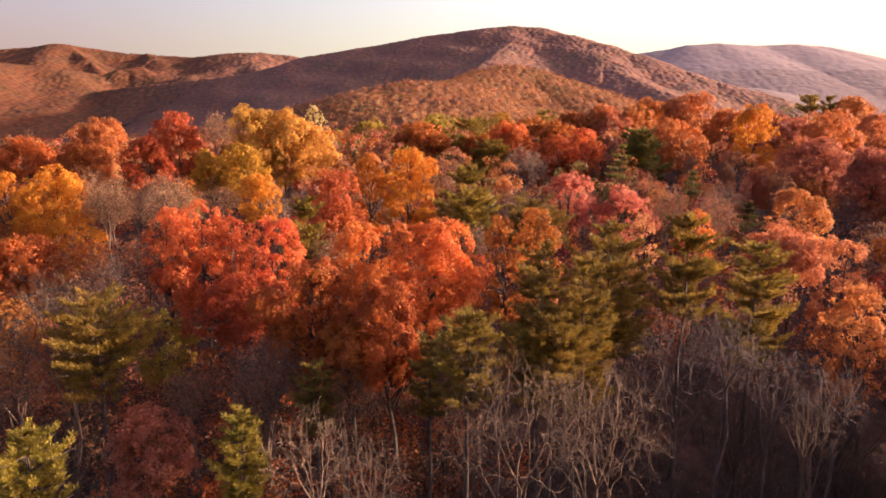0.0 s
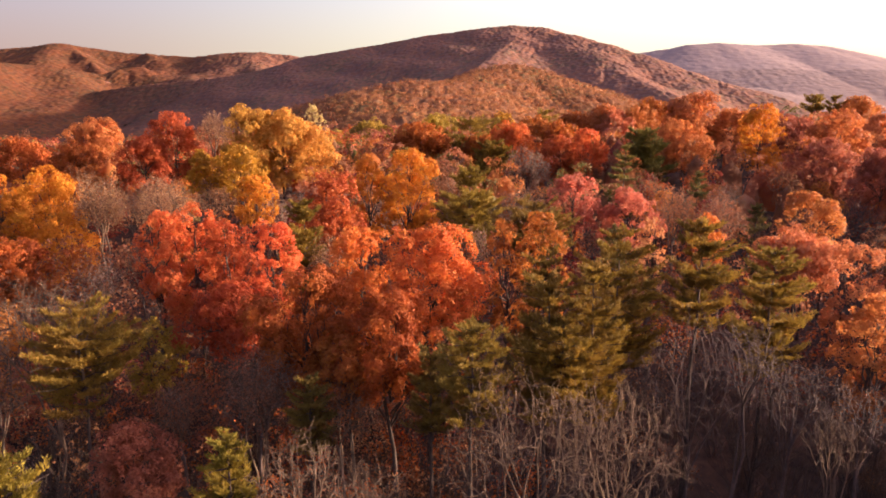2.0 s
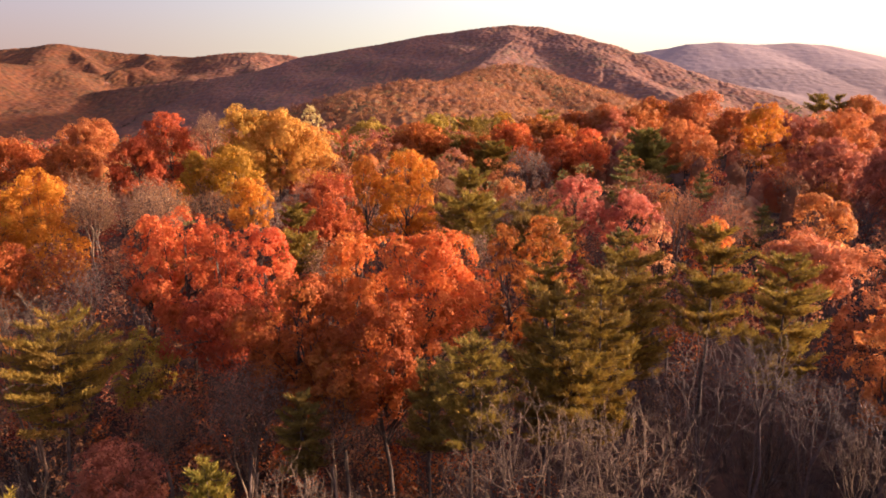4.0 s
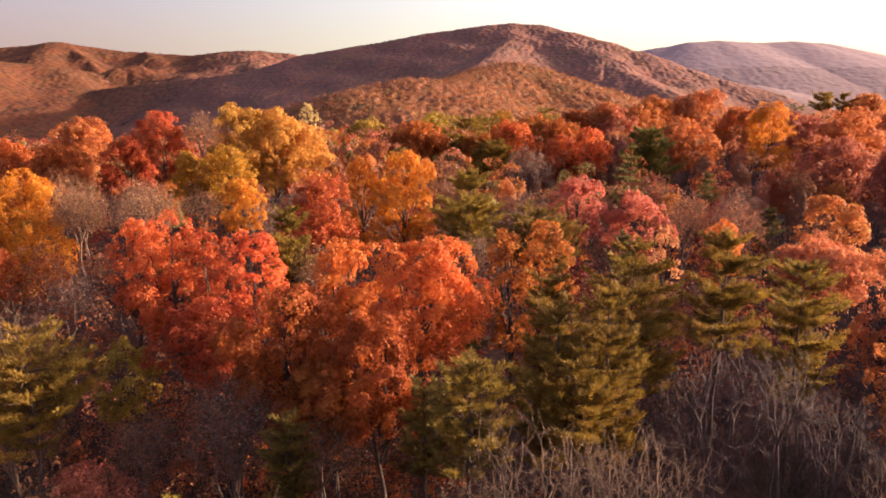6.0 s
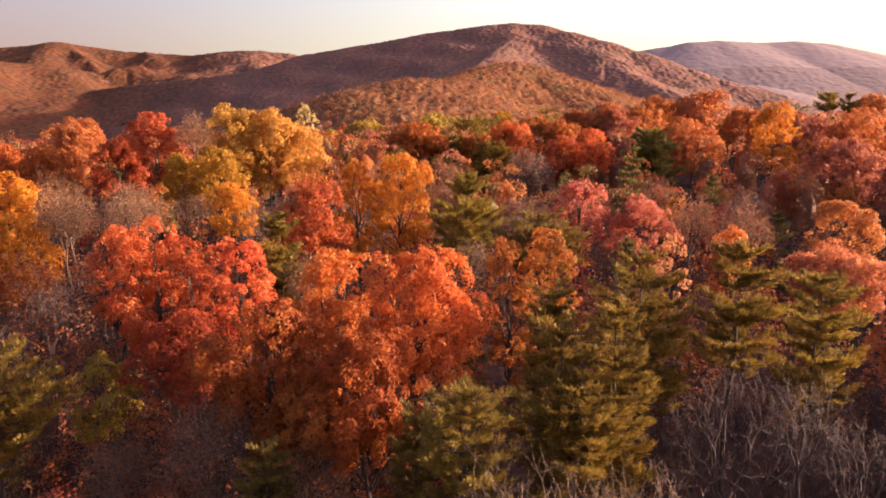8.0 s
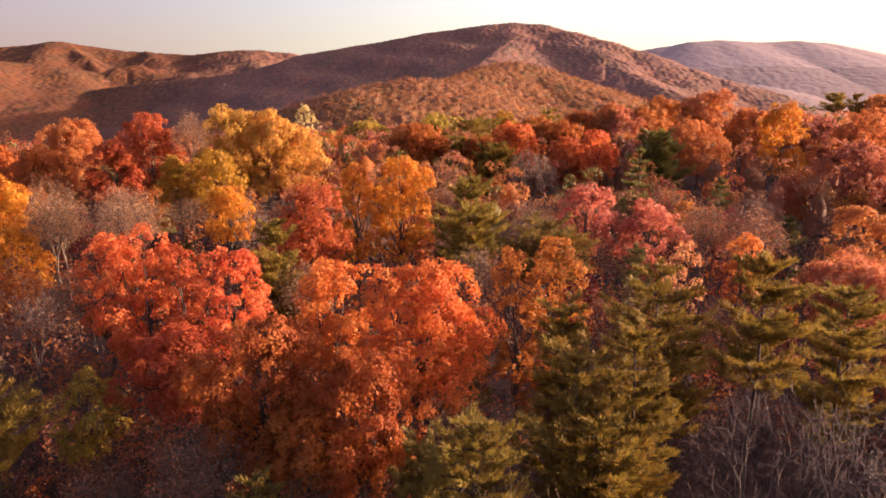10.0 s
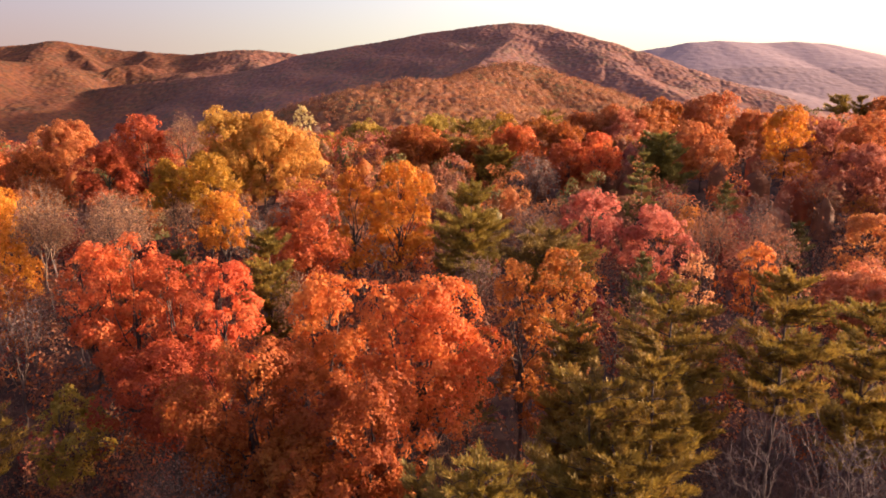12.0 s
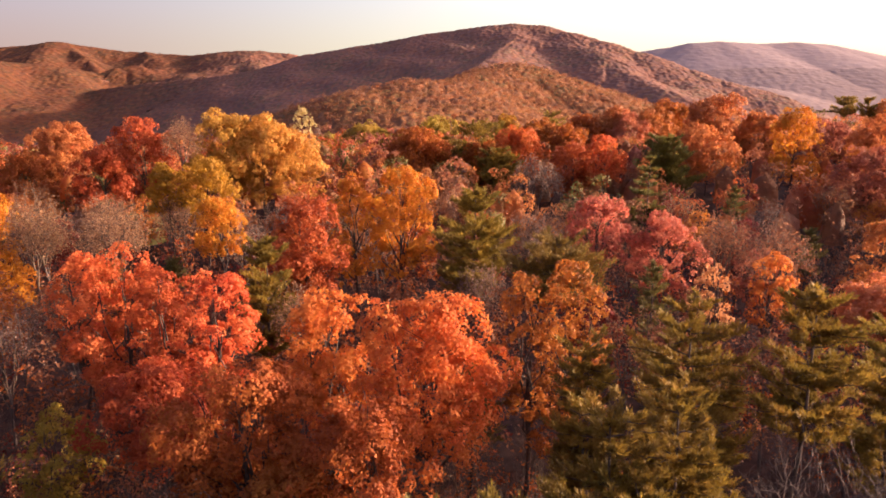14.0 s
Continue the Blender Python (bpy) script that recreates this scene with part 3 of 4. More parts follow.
    for i in range(-1, len(boughs)):
        own_v = v[owner == i]
        name, holder = ("needles", boughs[i]) if i >= 0 else ("crown", ob)
        part(name, mesh_from(name, own_v, np.arange(len(own_v)).reshape(-1, 3), LEAF[colour]), holder)


def pine_tree(x, y, top, r, h, colour, label, taper=0.36):
    rng = next_rng()
    z = base_at(x, y) - 0.2
    h = min(h * 1.25, top - z - 2)
    ob = root("pine_tree", x, y, z, label)
    pine_parts(ob, rng, r * 1.13, h, top - z, colour, 0.14 + 0.0024 * y, taper, int(6 + h * 0.85) if y < 180 else int(4 + h * 0.5), 0.16, y < 60, 52 if y < 60 else 50 if y < 180 else 22)
    PLACED.append((x, y, r))


def fir_tree(x, y, top, r, h, colour, label):
    rng = next_rng()
    z = base_at(x, y) - 0.2
    ob = root("fir_tree", x, y, z, label)
    pine_parts(ob, rng, r, h, top - z, colour, 0.14 + 0.0024 * y, 0.95, 10, -0.16, False, 40)
    PLACED.append((x, y, r))


bare_tree(4.1, 33.2, 17.4, 5.5, 9.0, "grey", "multi-stemmed leafless tree with pale grey spreading branches")
bare_tree(8.7, 33.8, 17.0, 4.0, 8.8, "grey", "leafless tree with many pale upright twigs")
bare_tree(-7.0, 27.8, 16.6, 2.4, 5.8, "tan", "leafless tree with pale tan forked branches")
bare_tree(-4.3, 29.0, 14.9, 2.2, 5.3, "tan", "small leafless tree with brownish twigs")
pine_tree(-10.8, 29.3, 15.2, 1.7, 4.0, "lime", "yellow-green pine with ragged open boughs", 0.35)
pine_tree(-21.0, 28.0, 15.2, 2.3, 3.8, "lime", "yellow-green pine with tufted open boughs", 0.35)
leafy_tree(-21.2, 41.0, 9.8, 3.5, 5.5, "dusky", "low dusky red understory tree in shade")
pine_tree(-26.7, 45.5, 16.6, 4.4, 5.1, "olive", "broad olive-green pine with layered boughs", 0.28)
bare_tree(-31.0, 48.5, 18.5, 4.7, 8.6, "grey", "leafless tree with pale arching branches")
bare_tree(18.2, 46.5, 16.8, 5.2, 13.2, "dark", "tall leafless tree with dark upright branches")
bare_tree(20.1, 43.0, 16.7, 2.9, 11.1, "dark", "leafless tree with slender dark stems")
bare_tree(23.2, 42.0, 14.3, 2.8, 10.5, "dark", "leafless tree with crooked slender stems")
bare_tree(26.2, 40.0, 13.9, 2.5, 8.2, "dark", "leafless tree with thin crooked branches")
bare_tree(-15.6, 48.5, 13.4, 3.2, 7.0, "grey", "leafless tree with fine pale twigs in shade")
pine_tree(9.4, 43.5, 20.3, 2.9, 8.5, "olive", "tall olive-green pine with upswept tufted boughs", 0.5)
pine_tree(6.4, 43.0, 19.4, 3.4, 7.3, "olive", "olive pine with yellow-tinged boughs", 0.42)
pine_tree(7.1, 40.7, 17.0, 2.9, 3.7, "olive", "yellow-olive pine with layered low boughs", 0.4)
pine_tree(1.1, 38.3, 18.0, 2.6, 4.8, "olivelight", "yellow-green pine with drooping lit boughs", 0.35)
pine_tree(14.3, 55.0, 20.4, 4.1, 9.2, "olive", "olive pine with flat layered boughs", 0.33)
pine_tree(20.0, 52.3, 22.0, 3.0, 6.6, "olive", "rounded olive-green pine with dense crown", 0.33)
pine_tree(28.5, 57.0, 18.7, 3.6, 9.1, "olivelight", "light olive pine with soft rounded crown", 0.33)
leafy_tree(42.5, 67.0, 16.9, 3.5, 11.2, "salmon", "salmon-orange tree with tall narrow crown")
leafy_tree(34.3, 51.0, 16.5, 3.3, 10.5, "dusty", "orange leafy tree with sparse lower branches")
leafy_tree(46.4, 84.0, 20.2, 4.0, 8.8, "dusty", "bright orange-leaved tree with rounded lobes")
leafy_tree(39.3, 73.0, 16.8, 5.1, 5.8, "salmon", "salmon-orange leafy tree with loose crown")
leafy_tree(30.8, 78.0, 18.3, 2.5, 6.8, "orange", "orange-yellow leafy tree with spiky top")
leafy_tree(-28.1, 72.0, 20.1, 5.1, 12.0, "scarlet", "scarlet maple with full rounded crown")
leafy_tree(-32.8, 73.5, 19.1, 2.7, 9.7, "scarlet", "scarlet maple with narrow upright crown")
leafy_tree(-18.1, 66.0, 19.2, 3.4, 8.7, "scarlet", "bright scarlet maple with domed crown")
leafy_tree(-23.1, 69.0, 18.8, 3.3, 10.3, "red", "red maple with dense crown")
leafy_tree(-19.5, 59.0, 14.6, 4.7, 6.2, "red", "dark red maple with shaded crown")
leafy_tree(-7.4, 57.5, 20.3, 3.8, 9.6, "orange", "vivid orange maple with lobed crown")
leafy_tree(-1.4, 53.5, 21.0, 4.4, 8.5, "orange", "vivid orange maple with broad crown")
leafy_tree(-11.5, 50.5, 18.3, 4.4, 8.5, "rust", "rust-orange oak with wispy crown")
leafy_tree(-4.6, 47.5, 17.3, 4.3, 8.0, "rust", "rust-orange oak with loose low crown")
sparse_tree(-12.8, 72.0, 17.0, 2.4, 7.0, "tan", "tan half-bare tree with fine twigs")
pine_tree(-16.5, 75.0, 20.5, 2.6, 8.6, "olive", "small olive-green pine with narrow crown")
leafy_tree(-15.4, 88.0, 21.9, 4.8, 9.2, "red", "deep red maple with bright tips")
leafy_tree(-5.6, 96.0, 24.9, 4.9, 12.6, "gold", "golden-orange oak with lobed crown")
leafy_tree(-11.3, 96.5, 23.7, 3.8, 11.8, "gold", "amber oak with upright lobes")
pine_tree(3.1, 93.0, 23.2, 5.4, 10.2, "olivelight", "conical olive-green pine with dense boughs", 0.55)
sparse_tree(11.2, 98.0, 19.2, 4.7, 7.7, "grey", "grey half-bare tree with fine upright twigs")
pine_tree(10.4, 80.0, 19.5, 4.8, 4.8, "olivebrown", "low olive-brown pine with flat boughs", 0.3)
pine_tree(7.6, 52.5, 18.9, 2.7, 7.5, "olive", "olive pine with rounded brushy crown", 0.33)
leafy_tree(5.8, 64.5, 19.8, 2.9, 11.5, "amber", "amber-brown oak with sparse leaves")
leafy_tree(9.0, 65.0, 20.3, 3.3, 11.5, "amber", "amber-brown oak with rounded clumps")
leafy_tree(19.1, 99.6, 20.7, 4.0, 7.8, "pink", "pink-red maple with rounded crown")
leafy_tree(27.5, 98.8, 18.9, 4.5, 9.5, "pink", "pink-red maple with domed crown")
leafy_tree(21.7, 70.0, 19.3, 1.8, 6.8, "peach", "pale peach-leaved tree with narrow crown")
sparse_tree(32.5, 93.0, 20.1, 3.1, 8.9, "brown", "brown half-bare tree with clinging leaves")
sparse_tree(37.6, 91.0, 20.0, 3.8, 8.7, "brown", "russet half-bare tree with clinging leaves")
fir_tree(36.7, 137.0, 23.4, 5.0, 13.7, "green", "dark green fir with tiered boughs")
pine_tree(48.1, 162.0, 26.1, 6.7, 11.2, "green", "dark green pine with broad crown")
leafy_tree(34.0, 160.0, 26.0, 4.7, 9.7, "scarlet", "bright red-orange maple with small crown")
leafy_tree(28.8, 166.0, 24.1, 6.0, 10.1, "red", "dark red maple in shade")
sparse_tree(18.6, 154.0, 22.2, 6.0, 10.7, "grey", "grey half-bare tree with upright twigs")
pine_tree(7.2, 195.0, 28.7, 9.3, 16.9, "olive", "dark green pine with broad layered crown")
pine_tree(-0.3, 190.0, 24.4, 5.8, 11.5, "olive", "dark green pine with ragged crown")
leafy_tree(18.5, 184.0, 26.3, 7.2, 9.6, "orange", "orange-leaved tree with rounded crown")
leafy_tree(-6.6, 186.0, 26.4, 8.1, 11.3, "rust", "rust-red maple with dense crown")
leafy_tree(-42.8, 146.0, 31.0, 6.6, 14.5, "yellow", "yellow tulip tree with tall full crown")
leafy_tree(-35.8, 147.0, 30.3, 7.4, 15.3, "yellow", "yellow tulip tree with broad crown")
leafy_tree(-29.6, 148.5, 27.0, 6.2, 12.5, "yellow", "yellow tulip tree with lower sloping crown")
leafy_tree(-43.0, 118.0, 22.8, 3.6, 6.5, "mustard", "mustard-olive leafy tree with loose crown")
leafy_tree(-36.0, 116.0, 24.2, 4.5, 8.1, "mustard", "mustard-yellow leafy tree with sparse crown")
leafy_tree(-28.6, 99.0, 20.8, 3.6, 7.3, "gold", "golden leafy tree with low crown")
leafy_tree(-60.1, 148.0, 29.8, 6.7, 15.4, "red", "deep red maple with full crown")
leafy_tree(-61.3, 136.0, 24.5, 5.7, 9.5, "red", "deep red maple with rounded lobes")
sparse_tree(-47.9, 138.0, 30.0, 3.6, 12.0, "tan", "tan half-bare tree with narrow crown")
leafy_tree(-96.8, 184.0, 27.1, 8.8, 15.9, "dusty", "orange-yellow leafy tree with broad crown")
leafy_tree(-81.8, 145.0, 23.1, 6.3, 10.1, "rust", "rust-orange leafy tree with broad crown")
leafy_tree(-43.2, 222.0, 31.5, 4.2, 15.4, "cream", "pale yellow tree with narrow crown")
leafy_tree(-30.2, 262.0, 25.0, 9.5, 12.4, "lemon", "yellow-green leafy tree with rounded crown")
leafy_tree(-39.9, 255.0, 22.6, 6.6, 11.0, "lemon", "yellow-green leafy tree with small crown")
leafy_tree(-95.8, 150.0, 23.7, 6.5, 9.1, "rust", "rust-orange leafy tree with clumped crown")
leafy_tree(-63.3, 104.0, 21.4, 5.6, 11.8, "gold", "golden-yellow tree with clumped crown")
leafy_tree(-71.6, 105.0, 20.3, 4.1, 11.9, "gold", "golden tree with full crown")
leafy_tree(-57.8, 98.0, 15.4, 4.7, 9.4, "gold", "golden-orange tree with rounded lobes")
sparse_tree(-53.4, 102.5, 20.7, 4.0, 12.5, "tan", "tan half-bare tree with fine twigs")
sparse_tree(-42.8, 100.0, 20.9, 4.4, 9.6, "tan", "tan-brown half-bare tree with clinging leaves")
leafy_tree(-53.9, 80.0, 14.4, 4.6, 7.0, "rust", "rust-orange leafy tree with low crown")
leafy_tree(69.4, 192.0, 34.6, 8.0, 18.3, "dusty", "orange oak with tall full crown")
leafy_tree(62.6, 176.0, 27.5, 7.9, 13.7, "dusty", "orange oak with broad lobed crown")
leafy_tree(77.6, 165.0, 31.4, 6.0, 16.0, "gold", "golden-orange tree with rounded crown")
pine_tree(121.5, 211.0, 34.4, 2.8, 4.0, "olivelight", "small olive-green pine showing over the ridge")
pine_tree(114.4, 209.0, 35.1, 3.7, 4.2, "olivelight", "olive-green pine with flat open top", 0.3)
leafy_tree(93.4, 160.0, 30.4, 7.6, 13.9, "dusty", "orange leafy tree with broad crown")
leafy_tree(77.4, 138.0, 24.4, 7.4, 12.0, "dusky", "dusky red leafy tree with loose crown")
bare_tree(64.5, 112.0, 14.5, 4.5, 9.0, "dark", "dark leafless tree in deep shade")
bare_tree(71.0, 115.0, 15.5, 4.8, 9.5, "dark", "dark leafless tree with broad shaded crown")
# three oaks added out of view, to cast shade over the bank
leafy_tree(96.0, 118.0, 27.0, 7.0, 16.0, "rust", "tall unseen rust-leaved oak added to shade the right bank")
leafy_tree(92.0, 108.0, 24.0, 6.0, 14.0, "rust", "unseen rust-leaved oak added as a shade caster")
leafy_tree(104.0, 126.0, 28.0, 7.0, 16.0, "rust", "tall unseen rust-leaved oak added as a shade caster")
leafy_tree(80.1, 122.0, 23.1, 6.4, 11.7, "dusky", "dusky rose leafy tree with loose crown")
leafy_tree(127.3, 208.0, 34.2, 7.6, 12.6, "dusty", "red-orange leafy tree with full crown")
leafy_tree(53.5, 231.0, 31.6, 8.0, 12.0, "dusty", "red-orange leafy tree with rounded crown")
leafy_tree(43.6, 228.0, 29.7, 6.3, 10.8, "rust", "rust leafy tree with small crown")
leafy_tree(72.5, 236.0, 33.2, 8.6, 12.2, "rust", "rust-brown oak with dense crown")
leafy_tree(81.0, 190.0, 30.1, 6.3, 9.9, "dusty", "orange leafy tree with small crown")
sparse_tree(3.5, 88.0, 14.7, 3.0, 5.4, "grey", "grey half-bare tree with many thin stems")
pine_tree(-17.9, 245.0, 23.1, 8.5, 14.8, "olive", "olive-green pine at the wood's far edge")
leafy_tree(-3.5, 262.0, 27.0, 8.1, 13.6, "lemon", "yellow-green leafy tree at the wood's edge")
pine_tree(15.1, 235.0, 26.9, 8.5, 16.3, "olive", "olive-green pine with rounded crown")
leafy_tree(23.6, 262.0, 28.3, 7.9, 13.6, "mustard", "mustard-yellow leafy tree with rounded crown")
leafy_tree(32.4, 240.0, 27.3, 8.3, 14.5, "amber", "amber-brown oak with rounded crown")
pine_tree(39.0, 262.0, 29.4, 6.8, 13.6, "olivelight", "light olive pine at the wood's edge")
leafy_tree(36.3, 215.0, 26.9, 6.7, 11.2, "rust", "rust leafy tree with loose crown")
leafy_tree(56.7, 224.0, 29.3, 7.7, 11.6, "salmon", "salmon-orange leafy tree with rounded crown")
leafy_tree(64.6, 229.0, 31.0, 7.9, 11.9, "dusty", "orange leafy tree with rounded crown")
leafy_tree(97.3, 190.0, 28.9, 7.4, 13.2, "dusky", "dusky red leafy tree with broad crown")
leafy_tree(113.2, 176.0, 29.6, 6.9, 12.2, "salmon", "salmon leafy tree with broad crown")
leafy_tree(9.6, 192.0, 23.4, 7.0, 11.6, "rust", "rust-brown oak with loose crown")
pine_tree(12.1, 170.0, 22.5, 5.9, 10.3, "olive", "olive-green pine with ragged crown")
sparse_tree(-13.7, 46.5, 13.2, 3.1, 6.2, "grey", "grey half-bare tree with fine twigs in shade")
sparse_tree(-7.3, 44.0, 12.3, 2.3, 5.1, "brown", "brown half-bare tree with clinging leaves in shade")
pine_tree(-1.5, 43.5, 14.2, 2.1, 4.6, "olivebrown", "olive-brown pine with thin shaded boughs")
sparse_tree(-20.2, 47.0, 10.7, 2.5, 5.0, "brown", "brown half-bare tree with fine twigs in shade")
bare_tree(23.7, 38.5, 12.6, 2.1, 6.2, "tan", "slender leafless tree with crooked stems")
leafy_tree(-7.7, 47.0, 14.0, 3.0, 4.5, "rust", "rust leafy tree low in the shade of the maples")
sparse_tree(-13.9, 45.0, 13.7, 3.3, 6.3, "brown", "twiggy brown half-bare tree in the shade")
pine_tree(-9.6, 42.5, 12.4, 1.9, 4.0, "olivebrown", "thin olive-brown pine in the shade")
sparse_tree(-53.1, 100.0, 19.7, 3.8, 9.2, "tan", "twiggy tan half-bare tree with upright branches")
sparse_tree(-46.8, 108.0, 19.6, 4.4, 9.5, "tan", "twiggy tan half-bare tree with domed crown")
sparse_tree(-41.1, 118.0, 20.4, 4.0, 10.4, "tan", "twiggy tan half-bare tree with upright branches")
leafy_tree(-28.0, 60.0, 10.6, 2.8, 6.5, "lemon", "yellow-olive leafy tree with sparse crown")


# ---- the wood between: lower trees that fill the gaps ----
def filler_kinds():
    kinds = []
    for colour in ("rust", "maroon", "dusky", "amber", "rust"):
        rng = next_rng()
        ob = root("leafy_tree", 0, 0, 0, f"{colour} leafy tree standing in the close wood")
        leafy_parts(ob, rng, 3.4, 9.5, 13.0, colour, 0.30, 0.55, False)
        kinds.append(("leafy", ob))
    # coarse-leaved trees, added only to screen the wood from the low sun
    for colour in ("rust", "amber"):
        rng = next_rng()
        ob = root("leafy_tree", 0, 0, 0, f"{colour} leafy tree added out of view to block sun", "tree")
        leafy_parts(ob, rng, 3.6, 9.0, 13.0, colour, 0.75, 0.6, False)
        kinds.append(("screen", ob))
    for bark in ("dark", "brown", "grey", "dark"):
        rng = next_rng()
        ob = root("leafless_tree", 0, 0, 0, "slender leafless tree with fine twigs in the close wood")
        trunk, limbs, _ = branching(rng, 13.0, 8.0, 3.3, 5, 95, 0.13, 0.015, 3)
        part("trunk", tubes("trunk", [trunk], BARK[bark]), ob)
        for bag in limbs:
            part("limb", tubes("limb", bag, BARK[bark]), ob)
        kinds.append(("bare", ob))
    for colour in ("brown", "tan", "grey"):
        rng = next_rng()
        ob = root("half_bare_tree", 0, 0, 0, f"half-bare tree with clinging {colour} leaves in the close wood")
        trunk, limbs, tips = branching(rng, 13.5, 7.5, 3.4, 5, 90, 0.13, 0.016, 2)
        part("trunk", tubes("trunk", [trunk], BARK["dark"]), ob)
        for bag in limbs:
            part("limb", tubes("limb", bag, BARK["tan"]), ob)
        c = np.repeat(tips, 14, 0)
        c = c + rng.normal(0, 0.45, c.shape)
        v, f = sprays(rng, c, np.tile([0, 0, 0.5], (len(c), 1)), 0.21, 0.55)
        part("crown", mesh_from("crown", v, f, LEAF[colour]), ob)
        kinds.append(("sparse", ob))
    for colour in ("olive", "dark"):
        rng = next_rng()
        ob = root("pine_tree", 0, 0, 0, "dark olive pine standing in the close wood")
        pine_parts(ob, rng, 2.6, 7.0, 13.0, colour, 0.4, 0.6, 8, 0.06, False, 20)
        kinds.append(("pine", ob))
    for _, ob in kinds:
        tagged(ob, group="trees of the close wood")
    return kinds


def fill_wood():
    kinds = filler_kinds()
    rng = np.random.default_rng(77)
    share = {"leafy": 0.24, "bare": 0.36, "sparse": 0.32, "pine": 0.08}
    names = list(share)
    unused = {id(ob) for _, ob in kinds}
    spots = []
    for gy in np.arange(10, 134, 6.2):
        for gx in np.arange(-0.70 * gy - 18, 0.70 * gy + 48, 6.4):
            spots.append((gx + rng.uniform(-3, 3), gy + rng.uniform(-3, 3)))
    for x, y in spots:
        if y < 24 and x < 0.70 * y + 21:
            continue
        if any(math.hypot(x - px, (y - py + 3.5) * 0.55) < pr * 0.85 + 1.2 for px, py, pr in PLACED):
            continue
        kind = rng.choice(names, p=list(share.values()))
        # right of the view: unseen screen trees, scaled up to throw shade
        hidden = x > 0.70 * y + 13
        if not hidden and ((y < 50 and rng.random() < 0.6) or y < 46 or (x > 8 and y < 66)):
            kind = "bare"
        if hidden:
            kind = "screen"
        ob = [o for k, o in kinds if k == kind]
        ob = ob[rng.integers(len(ob))]
        s = rng.uniform(0.78, 1.1) * (1.4 if hidden and y < 45 else 1.27 if hidden and y < 75 else 0.85 if y < 45 else 1.0)
        m = pose(x, y, base_at(x, y) - 0.2, 0, 0, rng.uniform(0, 360)) @ Matrix.Diagonal((s * rng.uniform(0.9, 1.2), s * rng.uniform(0.9, 1.2), s, 1))
        if id(ob) in unused:
            ob.matrix_basis = m
            unused.discard(id(ob))
        else:
            copy_thing(ob, m)


fill_wood()


# ---- undergrowth on the wood's floor ----
def undergrowth():
    rng = np.random.default_rng(5)
    for colour, n, top, y0, y1, size, share in (("dusky", 170, 6.5, 28, 66, 0.26, 110), ("tan", 120, 5.0, 28, 60, 0.24, 80), ("maroon", 110, 6.0, 26, 70, 0.26, 110), ("brown", 450, 6.5, 26, 70, 0.26, 90), ("rust", 240, 7.0, 40, 70, 0.27, 110),
                                                ("maroon", 200, 7.0, 70, 130, 0.42, 50), ("brown", 950, 9.0, 70, 130, 0.42, 50), ("rust", 300, 8.0, 70, 130, 0.42, 50)):
        y = rng.uniform(y0, y1, n)
        x = rng.uniform(-0.75, 0.85, n) * (y + 8)
        keep = (x < 7) | (y > 66) | ((colour == "brown") & (rng.random(n) < 0.6))
        x, y = x[keep], y[keep]
        z = ground_height(x, y)
        up = rng.uniform(0.4, top, len(x)) * (0.5 + 0.5 * step(30, 60, y)) * np.where((x > 7) & (y < 66), 0.35, 1.0)
        lobes = np.stack([x, y, z + up, rng.uniform(0.8, 2.0, len(x)), 0.6 + up * 0.35], 1)
        v, f = foliage(rng, lobes, len(x) * share, size, 0.7, -0.6, 0.6)
        ob = new("undergrowth", mesh_from("undergrowth", v, f, LEAF[colour]))
        tagged(ob, f"shaded {colour} saplings and brushwood under the trees", "brushwood", kind="stuff")


undergrowth()


def thicket():
    """Leafless brush: fans of fine upright stems in the shade between the trunks."""
    rng = np.random.default_rng(9)
    for bark, n, y0, y1, x0, x1 in (("grey", 150, 27, 72, -0.72, 0.74), ("dark", 170, 27, 72, -0.72, 0.74), ("brown", 70, 27, 48, 0.15, 0.75)):
        y = rng.uniform(y0, y1, n)
        x = rng.uniform(x0, x1, n) * (y + 4)
        z = ground_height(x, y)
        paths = []
        for px, py, pz in zip(x, y, z):
            tall = rng.uniform(2.5, 7.0)
            for _ in range(16):
                foot = np.array([px, py, pz - 0.2]) + np.append(rng.normal(0, 0.35, 2), 0)
                tip = np.array([px, py, pz]) + np.append(rng.normal(0, 0.28 * tall, 2), tall * rng.uniform(0.55, 1.0))
                first = stem(rng, foot, tip, 0.035, 0.012, 3, 0.12, 4)
                paths.append(first)
                for _ in range(2):
                    paths.append(stem(rng, first[0][2], tip + rng.normal(0, 0.5, 3), 0.018, 0.008, 3, 0.1, 3))
        ob = new("thicket", tubes("thicket", paths, BARK[bark]))
        tagged(ob, f"leafless {bark} brush and thin saplings between the trunks", "brushwood", kind="stuff")


thicket()


